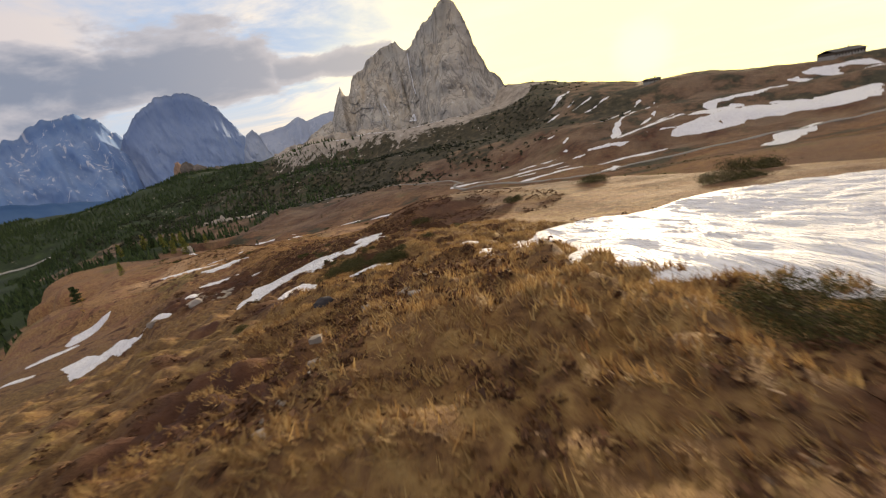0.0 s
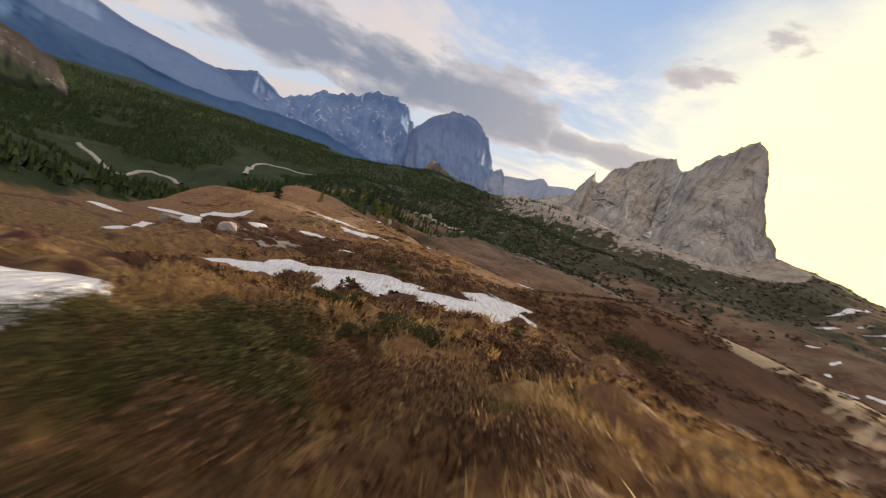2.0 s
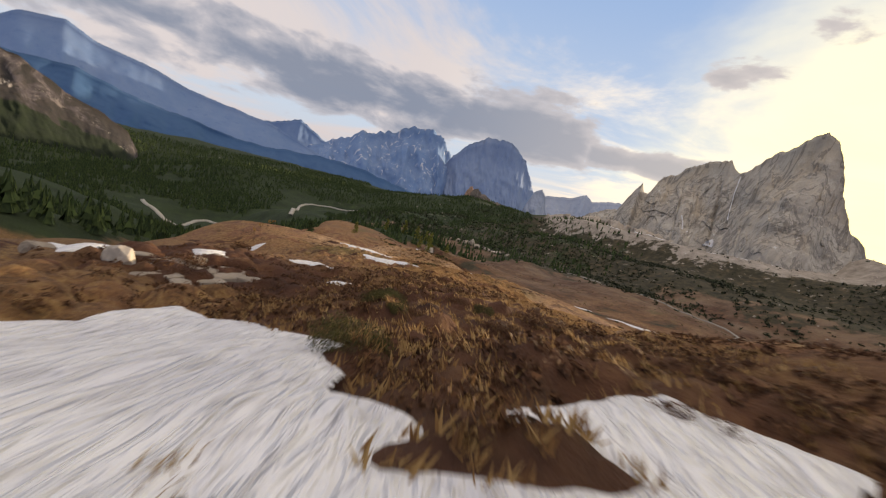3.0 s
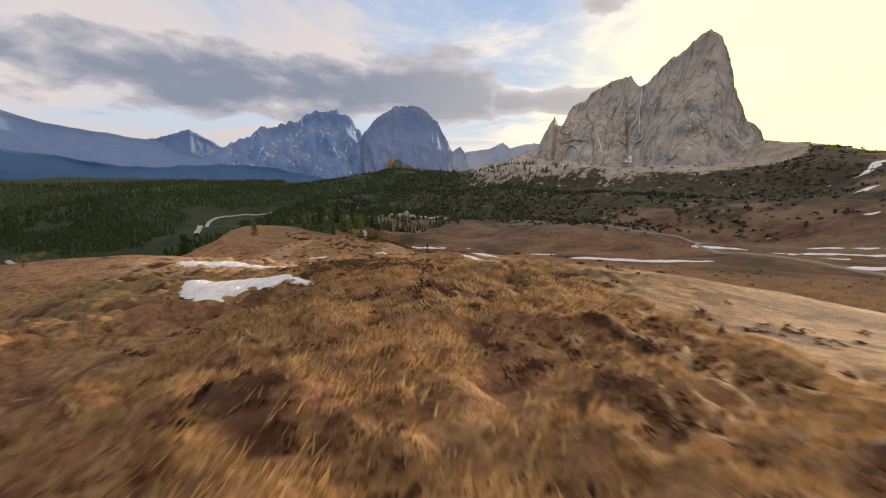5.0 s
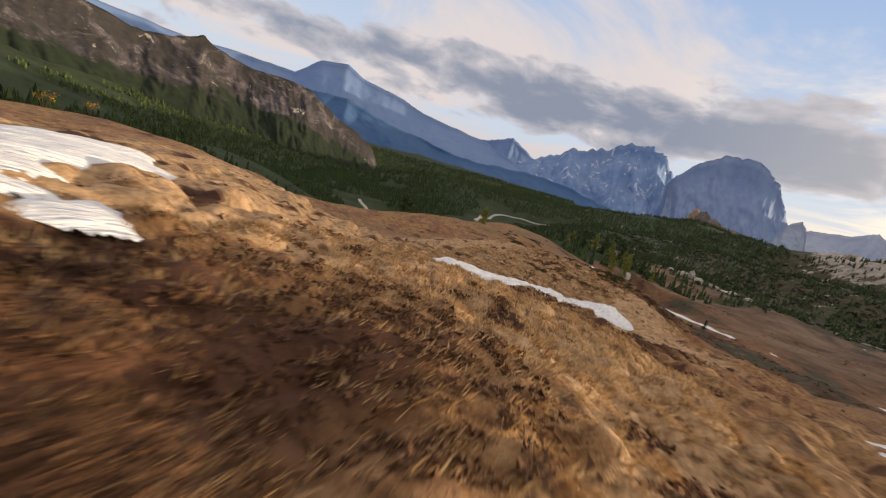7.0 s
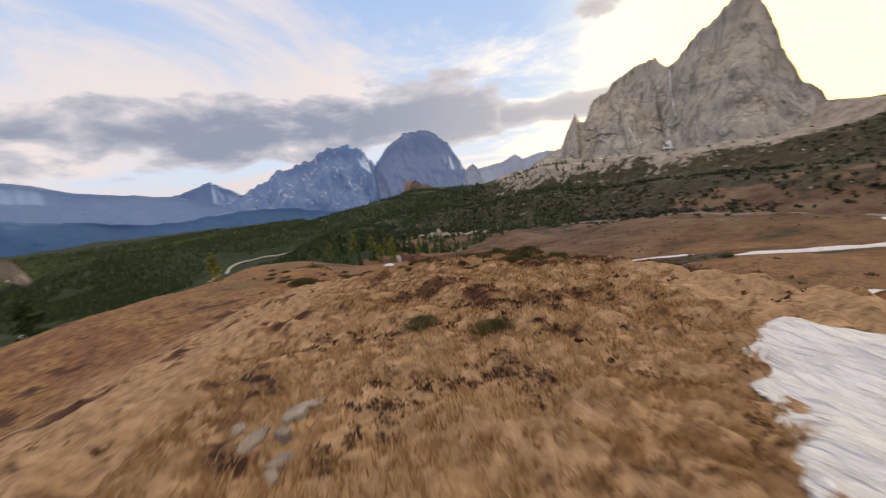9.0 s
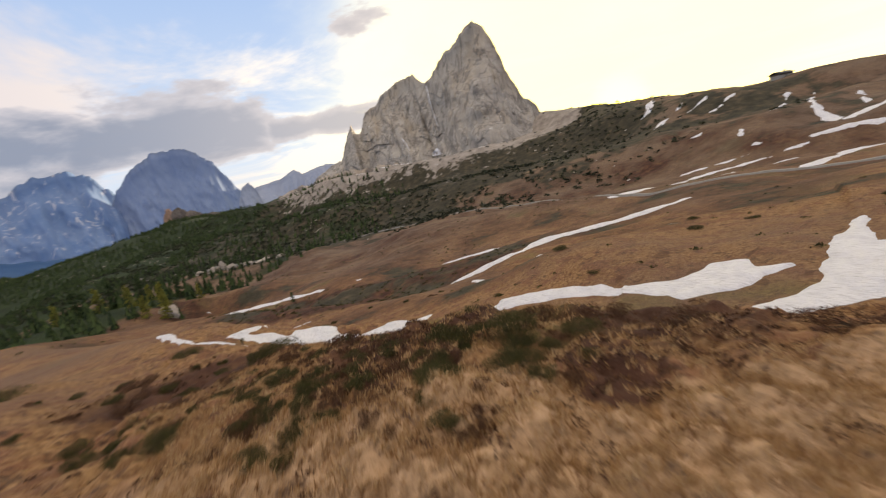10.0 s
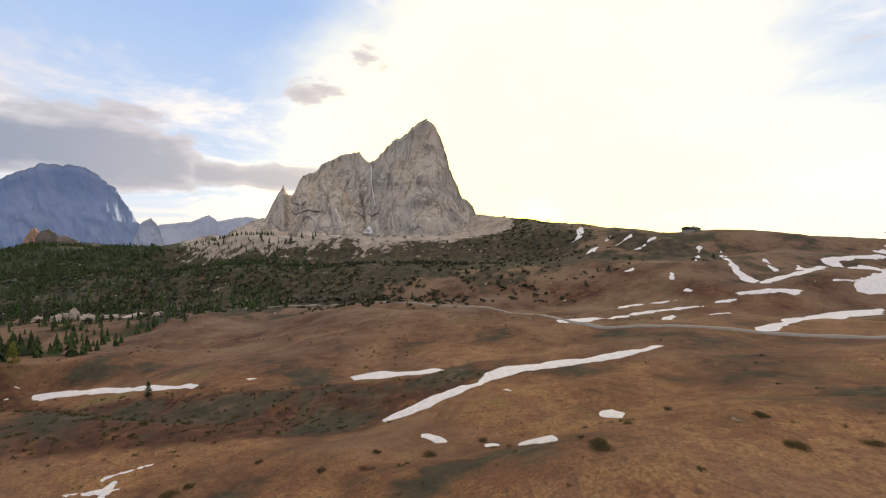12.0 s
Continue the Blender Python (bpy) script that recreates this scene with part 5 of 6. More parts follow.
PATH_STONES = [(-3.4, 3.3, 0.30), (-3.2, 3.5, 0.26), (-3.1, 3.1, 0.24), (-2.9, 2.8, 0.28), (-3.4, 4.3, 0.34), (-3.4, 4.6, 0.30), (-3.5, 4.9, 0.26), (-3.1, 4.0, 0.22), (-3.2, 6.2, 0.30), (-3.0, 6.5, 0.26), (-2.7, 6.9, 0.32), (-2.4, 6.6, 0.30), (-2.9, 7.3, 0.34), (-2.2, 6.3, 0.26), (-2.6, 6.3, 0.2)]
RISE_STONES = [(-72.1, 69.5, 0.36), (-71.6, 69.6, 0.32), (-72.1, 70.1, 0.34), (-72.3, 70.5, 0.28), (-72.7, 69.6, 0.26), (-71.9, 69.8, 0.2), (-71.3, 69.3, 0.22), (-39.2, 49.6, 0.2), (-38.6, 48.6, 0.18), (-40.2, 51.2, 0.16), (-37.0, 47.4, 0.16)]
for n, (x, y, s) in enumerate(PATH_STONES + RISE_STONES):
    slab(x, y, s * (0.34 if n < 8 else 0.5 if n < 15 else 0.6), 500 + n, "small pale plate of rock showing through the turf", 0.02)

# ---- dwarf shrubs ----


def leaf_cloud(rng, centres, radius, count, leaf, flat=0.75):
    """Loose leaf triangles round some centres, denser at the skin."""
    c = centres[rng.integers(0, len(centres), count)]
    d = rng.normal(size=(count, 3))
    d /= np.linalg.norm(d, axis=1)[:, None]
    r = radius * rng.uniform(0.35, 1.0, count) ** 0.5
    p = c + d * r[:, None] * np.array([1, 1, flat])
    a, b = rng.normal(size=(count, 3)), rng.normal(size=(count, 3))
    s = leaf * rng.uniform(0.6, 1.4, (count, 1))
    a = a / np.linalg.norm(a, axis=1)[:, None] * s
    b = b / np.linalg.norm(b, axis=1)[:, None] * s
    return np.stack([p - a * 0.5, p + a * 0.6, p + b], 1)


def stems_bm(rng, ends, thick, base=(0, 0, 0)):
    bm = bmesh.new()
    for e in ends:
        a, b = Vector(base), Vector(e)
        way = b - a
        side = way.orthogonal().normalized() * thick
        up = way.cross(side).normalized() * thick
        ring = [bm.verts.new(a + side * math.cos(t) + up * math.sin(t)) for t in (0, 2.1, 4.2)]
        tip = [bm.verts.new(b + (side * math.cos(t) + up * math.sin(t)) * 0.35) for t in (0, 2.1, 4.2)]
        for i in range(3):
            bm.faces.new((ring[i], ring[(i + 1) % 3], tip[(i + 1) % 3], tip[i]))
    return bm


def shrub(kind_mat, seed, lumps, radius, tall, leaves, leaf, label, name="dwarf_shrub"):
    rng = np.random.default_rng(seed)
    ang, rad = rng.uniform(0, 6.28, lumps), radius * np.sqrt(rng.uniform(0, 0.75, lumps))
    c = np.stack([rad * np.cos(ang), rad * np.sin(ang), tall * rng.uniform(0.25, 0.75, lumps) * (1 - 0.4 * rad / radius)], -1)
    ob = new(name)
    part("branchwork", stems_bm(rng, c.tolist(), 0.012), BARK, ob)
    part("foliage", tri_soup("foliage", leaf_cloud(rng, c, radius * 0.42, leaves, leaf, 0.7 * tall / radius + 0.15), kind_mat), None, ob)
    return tagged(ob, label, "shrub", "dwarf shrubs on the ridge")


JUNIPER_L = "low dark green juniper cushion on dry turf"
HEATH_L = "low red-brown heather clump on dry turf"
SHRUBS = [shrub(SCRUB, 1, 14, 0.62, 0.42, 8000, 0.022, JUNIPER_L), shrub(SCRUB, 2, 22, 0.85, 0.40, 9500, 0.024, JUNIPER_L),
          shrub(HEATH, 3, 9, 0.5, 0.24, 2800, 0.026, HEATH_L), shrub(HEATH, 4, 13, 0.7, 0.26, 3600, 0.028, HEATH_L)]
for s in SHRUBS:
    s.location = (0, 0, 0)
BY_THE_BUSHES = [(0, -5.8, 14.0, 0.85), (0, -5.4, 14.1, 0.6), (1, -6.3, 14.8, 0.7), (0, -6.5, 15.3, 0.8), (1, -5.5, 15.1, 0.6), (0, -5.9, 15.3, 0.7), (2, -5.1, 15.5, 0.7), (1, -9.9, 17.1, 0.8), (0, -9.1, 16.6, 0.8), (1, -8.2, 16.4, 0.75), (3, -7.4, 16.4, 0.8), (0, -9.4, 17.8, 0.9), (1, -8.6, 17.4, 0.8), (3, -7.6, 17.3, 0.9), (0, -10.8, 18.6, 0.8), (1, -10.0, 18.9, 0.8), (2, -8.8, 18.7, 0.9), (3, -7.6, 18.6, 0.9), (0, -9.4, 20.0, 0.7), (2, -6.3, 17.2, 0.8), (0, -6.9, 15.7, 0.7), (2, -6.6, 16.3, 0.6)]
ON_THE_CREST = [(0, -7.3, 15.6, 0.6), (2, -8.1, 20.4, 0.9), (0, -5.4, 18.3, 0.7), (2, -4.4, 17.2, 0.8), (3, -8.6, 21.6, 1.0), (2, -5.0, 19.8, 0.9), (0, -4.6, 21.4, 0.8), (3, -6.2, 23.4, 1.1), (0, -12.3, 21.2, 0.5), (1, -16.3, 26.6, 0.6), (2, -13.4, 28.4, 0.8), (2, -10.7, 31.6, 1.2), (1, -9.0, 29.0, 1.0), (3, -7.6, 27.0, 1.2), (0, -9.0, 9.4, 0.5), (0, -12.5, 14.0, 0.5), (2, -6.0, 10.6, 0.4), (2, -4.0, 15.6, 0.8), (3, -2.4, 17.6, 1.0), (1, -19.6, 29.4, 0.6), (0, -20.1, 29.8, 0.6), (0, -19.0, 28.8, 0.55)]
ON_THE_TERRACE = [(0, -20.7, 30.4, 0.55), (0, -18.5, 31.4, 0.45), (0, -18.2, 28.6, 0.35), (2, -18.0, 29.0, 0.5), (2, -19.5, 31.5, 0.6), (2, -17.0, 30.2, 0.7), (3, -28.1, 27.1, 1.4), (2, -35.9, 31.4, 1.2), (3, -17.4, 32.6, 1.0), (2, -20.2, 33.4, 0.9), (3, -44.6, 51.6, 0.9), (1, -45.2, 53.6, 0.9), (0, -44.4, 55.8, 0.8), (0, -44.2, 50.9, 0.7), (2, -42.8, 50.6, 0.7), (1, -46.0, 54.6, 0.8), (3, -43.0, 55.0, 0.9), (2, -45.2, 57.2, 0.9), (3, -46.8, 58.0, 0.9), (2, -48.0, 57.0, 0.9), (1, -73.9, 74.4, 0.62)]
ON_THE_RISE = [(0, -71.5, 74.2, 0.8), (1, -88.3, 79.9, 1.0), (1, -89.6, 80.6, 0.9), (1, -104.2, 90.4, 1.6), (3, -93.2, 88.4, 1.5), (2, -82.5, 87.6, 1.2), (3, -96.0, 91.0, 1.2), (2, -89.0, 86.5, 1.0), (1, -99.0, 97.0, 1.2), (0, -78.4, 85.2, 0.9), (3, -80.2, 86.0, 1.0), (0, -83.7, 85.4, 0.8), (2, -76.1, 87.2, 1.1), (3, -74.4, 86.7, 1.0), (1, -76.8, 85.0, 0.8), (2, -72.6, 85.4, 1.2), (3, -70.0, 84.4, 1.3), (1, -88.0, 91.4, 1.1), (0, -88.8, 91.0, 0.9), (3, -86.0, 89.4, 1.0), (2, -84.0, 88.2, 1.1), (3, -79.0, 83.6, 0.8), (2, -81.4, 83.4, 0.8), (0, -72.7, 126.1, 1.6)]
IN_THE_HOLLOW = [(1, -111.4, 134.8, 1.04), (0, -110.4, 136.4, 0.91), (0, -96.6, 134.8, 0.78), (1, -70.8, 114.8, 0.78), (0, -80.2, 117.1, 0.91), (1, -86.3, 138.9, 1.04), (1, -57.9, 125.9, 0.98), (0, -55.8, 132.2, 1.10), (0, -92, 140, 0.85), (1, -80, 142, 0.78), (0, -60, 140, 0.91), (1, -52, 126, 0.91), (1, -68, 132, 0.59), (1, -42, 122, 0.98), (1, 9.4, 24.6, 1.4), (0, 11.0, 25.0, 1.2), (1, 2.7, 4.6, 0.95), (0, 3.4, 4.4, 0.9), (1, 13, 30, 2.0), (0, 20, 34, 2.0), (1, 4, 36, 1.6), (0, -2, 30, 1.2)]
ON_THE_FLANK = [(0, -128, 152, 0.9), (2, -118, 146, 1.0), (1, -140, 160, 0.9), (0, -105, 140, 0.8), (0, -150, 166, 1.0), (3, -92, 134, 1.1)]
SCATTER = []
pick = random.Random(31)
for cx, cy, rx, ry, count, least, most in [(-82, 85.5, 7, 4, 90, 0.25, 0.62), (-79.5, 83.5, 4.5, 3, 70, 0.3, 0.6), (-93, 87, 9, 7, 40, 0.35, 0.8), (-45, 54, 4, 4, 26, 0.25, 0.5), (-8, 18, 4, 3, 14, 0.3, 0.6)]:
    for _ in range(count):
        a, d = pick.uniform(0, 6.28), math.sqrt(pick.random())
        SCATTER.append((pick.choice((0, 0, 1, 2, 3)), cx + rx * d * math.cos(a), cy + ry * d * math.sin(a), pick.uniform(least, most)))
PLACES = SCATTER + BY_THE_BUSHES + ON_THE_CREST + ON_THE_TERRACE + ON_THE_RISE + IN_THE_HOLLOW + ON_THE_FLANK  # which kind, where, how large
first = set()
for n, (k, x, y, s) in enumerate(PLACES):
    m = pose(*spot(x, y, -0.03), 0, 0, 47 * n) @ Matrix.Diagonal((s, s * 0.9, s * (0.85 + 0.1 * (n % 4)), 1))
    if k not in first:
        first.add(k)
        SHRUBS[k].matrix_basis = m
    else:
        ob = copy_thing(SHRUBS[k], Matrix.Identity(4))
        ob.matrix_basis = m

# small yellow and bare plants that stand up from the turf
for n, (x, y, s) in enumerate([(-12.7, 22.0, 0.34), (-13.5, 22.3, 0.30), (-12.2, 20.6, 0.3), (-11.6, 20.9, 0.26), (-9.4, 22.6, 0.3), (-66, 42, 0.9), (-68, 43.4, 0.8), (-70, 45, 0.9), (-71.4, 46.2, 0.8), (-88.2, 96.0, 0.8), (-86.7, 95.2, 0.7), (-79.9, 91.6, 1.0), (-71.2, 99.0, 0.9), (-96.0, 98.6, 0.6)]):
    rng = np.random.default_rng(300 + n)
    ends = np.stack([rng.normal(0, 0.22, 9), rng.normal(0, 0.22, 9), rng.uniform(0.6, 1.0, 9)], -1) * s
    ob = new("sapling")
    part("branchwork", stems_bm(rng, ends.tolist(), 0.008), BARK, ob)
    part("foliage", tri_soup("foliage", leaf_cloud(rng, ends * 0.85, 0.16 * s, 130, 0.05, 1.2), YELLOW if 5 <= n < 9 else SCRUB), None, ob)
    ob.matrix_basis = pose(*spot(x, y, -0.02))
    tagged(ob, "small yellow-leaved sapling rising from dry turf" if 5 <= n < 9 else "thin dark green sapling rising from dry turf", "sapling")

# ---- trees ----


def larch(seed, tall, mat, label):
    """A slender conifer: tapered trunk, drooping limbs, many small needle clumps."""
    rng = np.random.default_rng(seed)
    ob = new("larch_tree")
    bm = bmesh.new()
    for i in range(9):
        for k in range(7):
            r = 0.02 * tall * (1 - i / 8.6)
            bm.verts.new((r * math.cos(k * 0.898) + 0.01 * tall * math.sin(i), r * math.sin(k * 0.898), tall * i / 8))
    bm.verts.ensure_lookup_table()
    for i in range(8):
        for k in range(7):
            bm.faces.new([bm.verts[i * 7 + k], bm.verts[i * 7 + (k + 1) % 7], bm.verts[(i + 1) * 7 + (k + 1) % 7], bm.verts[(i + 1) * 7 + k]])
    part("trunk", bm, BARK, ob)
    ends, clumps = [], []
    bm = bmesh.new()
    for i in range(64):
        h = rng.uniform(0.10, 0.97)
        reach = tall * 0.21 * (1 - h) ** 0.8 * rng.uniform(0.6, 1.15) + 0.04 * tall
        a = rng.uniform(0, 6.28)
        tip = Vector((reach * math.cos(a), reach * math.sin(a), tall * h - reach * rng.uniform(0.0, 0.35)))
        root = Vector((0, 0, tall * h))
        side = (tip - root).orthogonal().normalized() * 0.006 * tall
        vs = [bm.verts.new(root + side), bm.verts.new(root - side), bm.verts.new(tip)]
        bm.faces.new(vs)
        for f in (0.35, 0.6, 0.8, 1.0):
            clumps.append(root.lerp(tip, f))
    part("branchwork", bm, BARK, ob)
    part("crown", tri_soup("crown", leaf_cloud(rng, np.array([tuple(c) for c in clumps]), 0.045 * tall, 3200, 0.028 * tall, 0.6), mat), None, ob)
    return tagged(ob, label, "tree", "trees below the ridge")


TREES = [larch(5, 7.0, LARCH, "young yellow-green larch at the wood's edge"), larch(8, 8.0, NEEDLES, "dark green spruce at the wood's edge")]
first = set()
for n, (k, x, y, s) in enumerate([(0, -204, 193, 1.5), (0, -208, 189, 1.2), (0, -215, 203, 1.5), (0, -223, 197, 1.3), (0, -232, 193, 1.4), (1, -240, 205, 1.5), (1, -236, 214, 1.4), (0, -205, 210, 0.9), (1, -250, 198, 1.5), (0, -243, 186, 1.2), (1, -262, 210, 1.6), (0, -228, 210, 1.1), (1, -222, 218, 1.2),
                                   (1, -96, 52, 0.8), (1, -99, 55, 0.9), (1, -92, 46, 0.7), (0, -104, 60, 0.7), (1, -110, 70, 1.0), (1, -84, 30, 0.7), (0, -78, 20, 0.6), (1, -88, 34, 0.9), (0, -112, 84, 0.6),
                                   (1, -150, 186, 0.45)]):
    m = pose(*spot(x, y, -0.3), 0, 0, 71 * n) @ Matrix.Scale(s, 4)
    if k not in first:
        first.add(k)
        TREES[k].matrix_basis = m
    else:
        copy_thing(TREES[k], Matrix.Identity(4)).matrix_basis = m


def conifer_tris(rng, x, y, z, tall):
    """Many small firs, four ragged skirts each."""
    out = []
    for level, (lo, hi, wide) in enumerate([(0.08, 0.48, 0.23), (0.30, 0.68, 0.185), (0.52, 0.86, 0.13), (0.72, 1.02, 0.075)]):
        for k in range(6):
            a0 = k * 1.0472 + rng.uniform(0, 0.6, len(x)) + level
            a1 = a0 + 1.25
            w0, w1 = wide * tall * rng.uniform(0.7, 1.2, len(x)), wide * tall * rng.uniform(0.7, 1.2, len(x))
            out.append(np.stack([np.stack([x, y, z + hi * tall], -1),
                                 np.stack([x + w0 * np.cos(a0), y + w0 * np.sin(a0), z + lo * tall * rng.uniform(0.8, 1.15, len(x))], -1),
                                 np.stack([x + w1 * np.cos(a1), y + w1 * np.sin(a1), z + lo * tall * rng.uniform(0.8, 1.15, len(x))], -1)], 1))
    return np.concatenate(out)


def build_forest():
    rng = np.random.default_rng(77)
    x, y = rng.uniform(-950, -90, 34000), rng.uniform(-160, 760, 34000)
    wood = woods(x, y)
    open_ground = vnoise(x, y, 80, 61) > 0.55
    road = np.full_like(x, 1e9)
    for a, b in zip(TRACKS, TRACKS[1:]):
        road = np.minimum(road, seg_near(x, y, (*a, 0), (*b, 0))[0])
    keep = (rng.uniform(0, 1, len(x)) < wood * 0.9) & ~open_ground & (road > 36 ** 2)
    x, y = x[keep], y[keep]
    tall = rng.uniform(3.5, 8.5, len(x)) * np.where(y > 235, 0.75, 1.0)
    fx, fy = rng.uniform(-2300, -930, 17000), rng.uniform(-500, 1500, 17000)
    keep = (vnoise(fx, fy, 160, 66) < 0.5) & (fy > -500 - 0.2 * fx - 400)
    x, y, tall = np.concatenate([x, fx[keep]]), np.concatenate([y, fy[keep]]), np.concatenate([tall, rng.uniform(8, 15, int(keep.sum()))])
    me = tri_soup("forest", conifer_tris(rng, x, y, height(x, y) - 0.3, tall), NEEDLES)
    tagged(new("forest", me), "dense dark green conifer forest on the valley slopes", "forest", kind="stuff")


TRACKS = [(-416, 191), (-560, 257), (-652, 315), (-640, 360), (-480, 160), (-553, 150), (-500, 112), (-600, 92)]
build_forest()


def build_scrub():
    """Dwarf pines and pale rubble on the slopes under the peak."""
    rng = np.random.default_rng(78)
    x, y = rng.uniform(-520, 60, 30000), rng.uniform(215, 700, 30000)
    w = np.clip((y - 295 + 30 * fbm(x, y, 80, 3, 52)) / 60, 0.0, 1) * np.clip((70 - x + 40 * fbm(x, y, 60, 3, 53)) / 160, 0, 1) ** 1.5 * np.clip((720 + 0.2 * x - y) / 60, 0, 1)
    foot = np.full_like(x, 1e9)
    for a, b in zip(FOOT, FOOT[1:]):
        foot = np.minimum(foot, np.sqrt(seg_near(x, y, a, b)[0]))
    w = w * np.clip((foot - 46 + 20 * vnoise(x, y, 30, 67)) / 40, 0.04, 1)
    keep = (rng.uniform(0, 1, len(x)) < w * (0.25 + 0.75 * (vnoise(x, y, 22, 63) > -0.15)) * 0.75)
    xs, ys = x[keep], y[keep]
    zs = height(xs, ys)
    tris = []
    r = rng.uniform(0.7, 2.1, len(xs))
    for k in range(14):
        a, e = rng.uniform(0, 6.28, len(xs)), rng.uniform(0.0, 1.2, len(xs))
        d = np.stack([np.cos(a) * np.cos(e), np.sin(a) * np.cos(e), 0.8 * np.sin(e)], -1) * r[:, None]
        p = np.stack([xs, ys, zs], -1) + d * rng.uniform(0.5, 0.9, (len(xs), 1))
        q, s = rng.normal(size=(len(xs), 3)) * r[:, None] * 0.45, rng.normal(size=(len(xs), 3)) * r[:, None] * 0.45
        tris.append(np.stack([p - q * 0.5, p + q * 0.5, p + s + d * 0.1], 1))
    tagged(new("dwarf_pine_scrub", tri_soup("dwarf_pine_scrub", np.concatenate(tris), DWARF_PINE)), "dark dwarf pine scrub over the slopes below the peak", "scrub", kind="stuff")
    pick = rng.uniform(0, 1, len(x)) < 0.02 * w + 0.14 * w * (vnoise(x, y, 40, 64) > 0.45) + 0.22 * (foot < 38)
    xs, ys = x[pick], y[pick]
    zs = height(xs, ys)
    r = rng.uniform(0.35, 1.35, len(xs)) ** 1.3
    oct_v = np.array([(1, 0, 0), (0, 1, 0), (-1, 0, 0), (0, -1, 0), (0, 0, 1)], float)
    V = [np.stack([xs, ys, zs - 0.2], -1) + r[:, None] * (v * rng.uniform(0.6, 1.2, (len(xs), 3)) + rng.normal(0, 0.15, (len(xs), 3))) * np.array([1, 1, 0.7]) for v in oct_v]
    T = np.concatenate([np.stack([V[i], V[(i + 1) % 4], V[4]], 1) for i in range(4)])
    tagged(new("rubble", tri_soup("rubble", T, DOLOMITE)), "pale fallen dolomite rubble among the scrub", "rubble", kind="stuff")


build_scrub()


def build_bushes():
    """Knee-high bushes strewn over the basin, thick on the dark bank and thin on the grass."""
    rng = np.random.default_rng(83)
    x, y = rng.uniform(-230, 60, 26000), rng.uniform(104, 250, 26000)
    bank = np.clip(0.5 + inside_by(x, y, DARK_BANK) / 5, 0, 1)
    thick = 0.05 * (fbm(x, y, 26, 3, 84) > 0.15) + 0.09 * (fbm(x, y, 34, 3, 85) > 0.42) + 0.42 * bank + 0.004
    keep = rng.uniform(0, 1, len(x)) < thick
    for o in SNOW_OUTLINES:
        near = (np.abs(x - o[0][0]) < 60) & (np.abs(y - o[0][1]) < 60)
        if near.any():
            keep[near] &= inside_by(x[near], y[near], o) < -0.4
    x, y = x[keep], y[keep]
    c = np.stack([x, y, height(x, y) - 0.05], -1)
    r = rng.uniform(0.15, 0.55, len(x)) * (1 + 0.3 * (y > 150))
    tris = []
    for k in range(26):
        d = rng.normal(size=(len(x), 3))
        d /= np.linalg.norm(d, axis=1)[:, None]
        d[:, 2] = np.abs(d[:, 2]) * 0.6
        q = c + d * (r * rng.uniform(0.4, 1.0, len(x)))[:, None]
        u, v = rng.normal(size=(len(x), 3)) * 0.24 * r[:, None], rng.normal(size=(len(x), 3)) * 0.24 * r[:, None]
        tris.append(np.stack([q - u * 0.5, q + u * 0.5, q + v], 1))
    tagged(new("low_bushes", tri_soup("low_bushes", np.concatenate(tris), SCRUB)), "knee-high dark bushes strewn over the brown basin", "bushes", kind="stuff")


build_bushes()

# ---- the rocks on the wooded hill, and the pale cliff band ----


def crag(name, x, y, z, size, seed, mat, label):
    bm = bmesh.new()
    bmesh.ops.create_icosphere(bm, subdivisions=4, radius=1.0)
    for v in bm.verts:
        c = v.co.copy()
        up = (c.z + 1) / 2
        k = (1.15 - 0.65 * up) * (1 + 0.35 * noise.fractal(Vector((c.x * 1.6, c.y * 1.6, c.z * 0.5 + seed)), 0.9, 2.0, 5))
        v.co = Vector((c.x * k * size[0], c.y * k * size[1], (up + 0.13 * noise.noise(c * 3 + Vector((seed, 0, 0)))) * size[2]))
    ob = part(name, bm, mat)
    ob.location = (x, y, z)
    return tagged(ob, label, "rock")


crag("crag", -648, 682, -14, (16, 12, 27), 2, CLIFF, "dark rock tower crowning the wooded hill")
crag("crag", -632, 690, -14, (20, 14, 19), 5, CLIFF, "dark broken rocks beside the hill's tower")
# The sunlight on this tower is put into its orange base colour.
ORANGE = rock_material("sunlight_tinted_rock", (0.24, 0.15, 0.11), (0.42, 0.28, 0.21), (0.34, 0.22, 0.16, 1), 0.05, 2.0, 2.0)
crag("crag", -690, 706, -30, (15, 12, 46), 8, ORANGE, "rock tower with orange sunlight in its colour behind the wooded hill")
crag("crag", -600, 700, -22, (24, 14, 17), 11, CLIFF, "dark broken rocks on the hill's shoulder")
PALE = rock_material("pale_cliff_band", (0.30, 0.25, 0.21), (0.52, 0.46, 0.40), (0.40, 0.33, 0.27, 1), 0.06, 0.7, 2.0)
massif("cliff_band", [(-34, -0.8, 700), (-32, 0.4, 690), (-30.7, 1.0, 680), (-29, 1.7, 668), (-27.6, 1.5, 655), (-26.5, 2.1, 645), (-24.5, 2.4, 632), (-22.6, 2.6, 622), (-20, 2.3, 610), (-17, 2.0, 590), (-14, 1.7, 570)],
       -20, 26, PALE, "pale tilted cliff band under the peak", EYE12, 61, 260, 40, 0.25, 0.14, 0.8, "cliff")
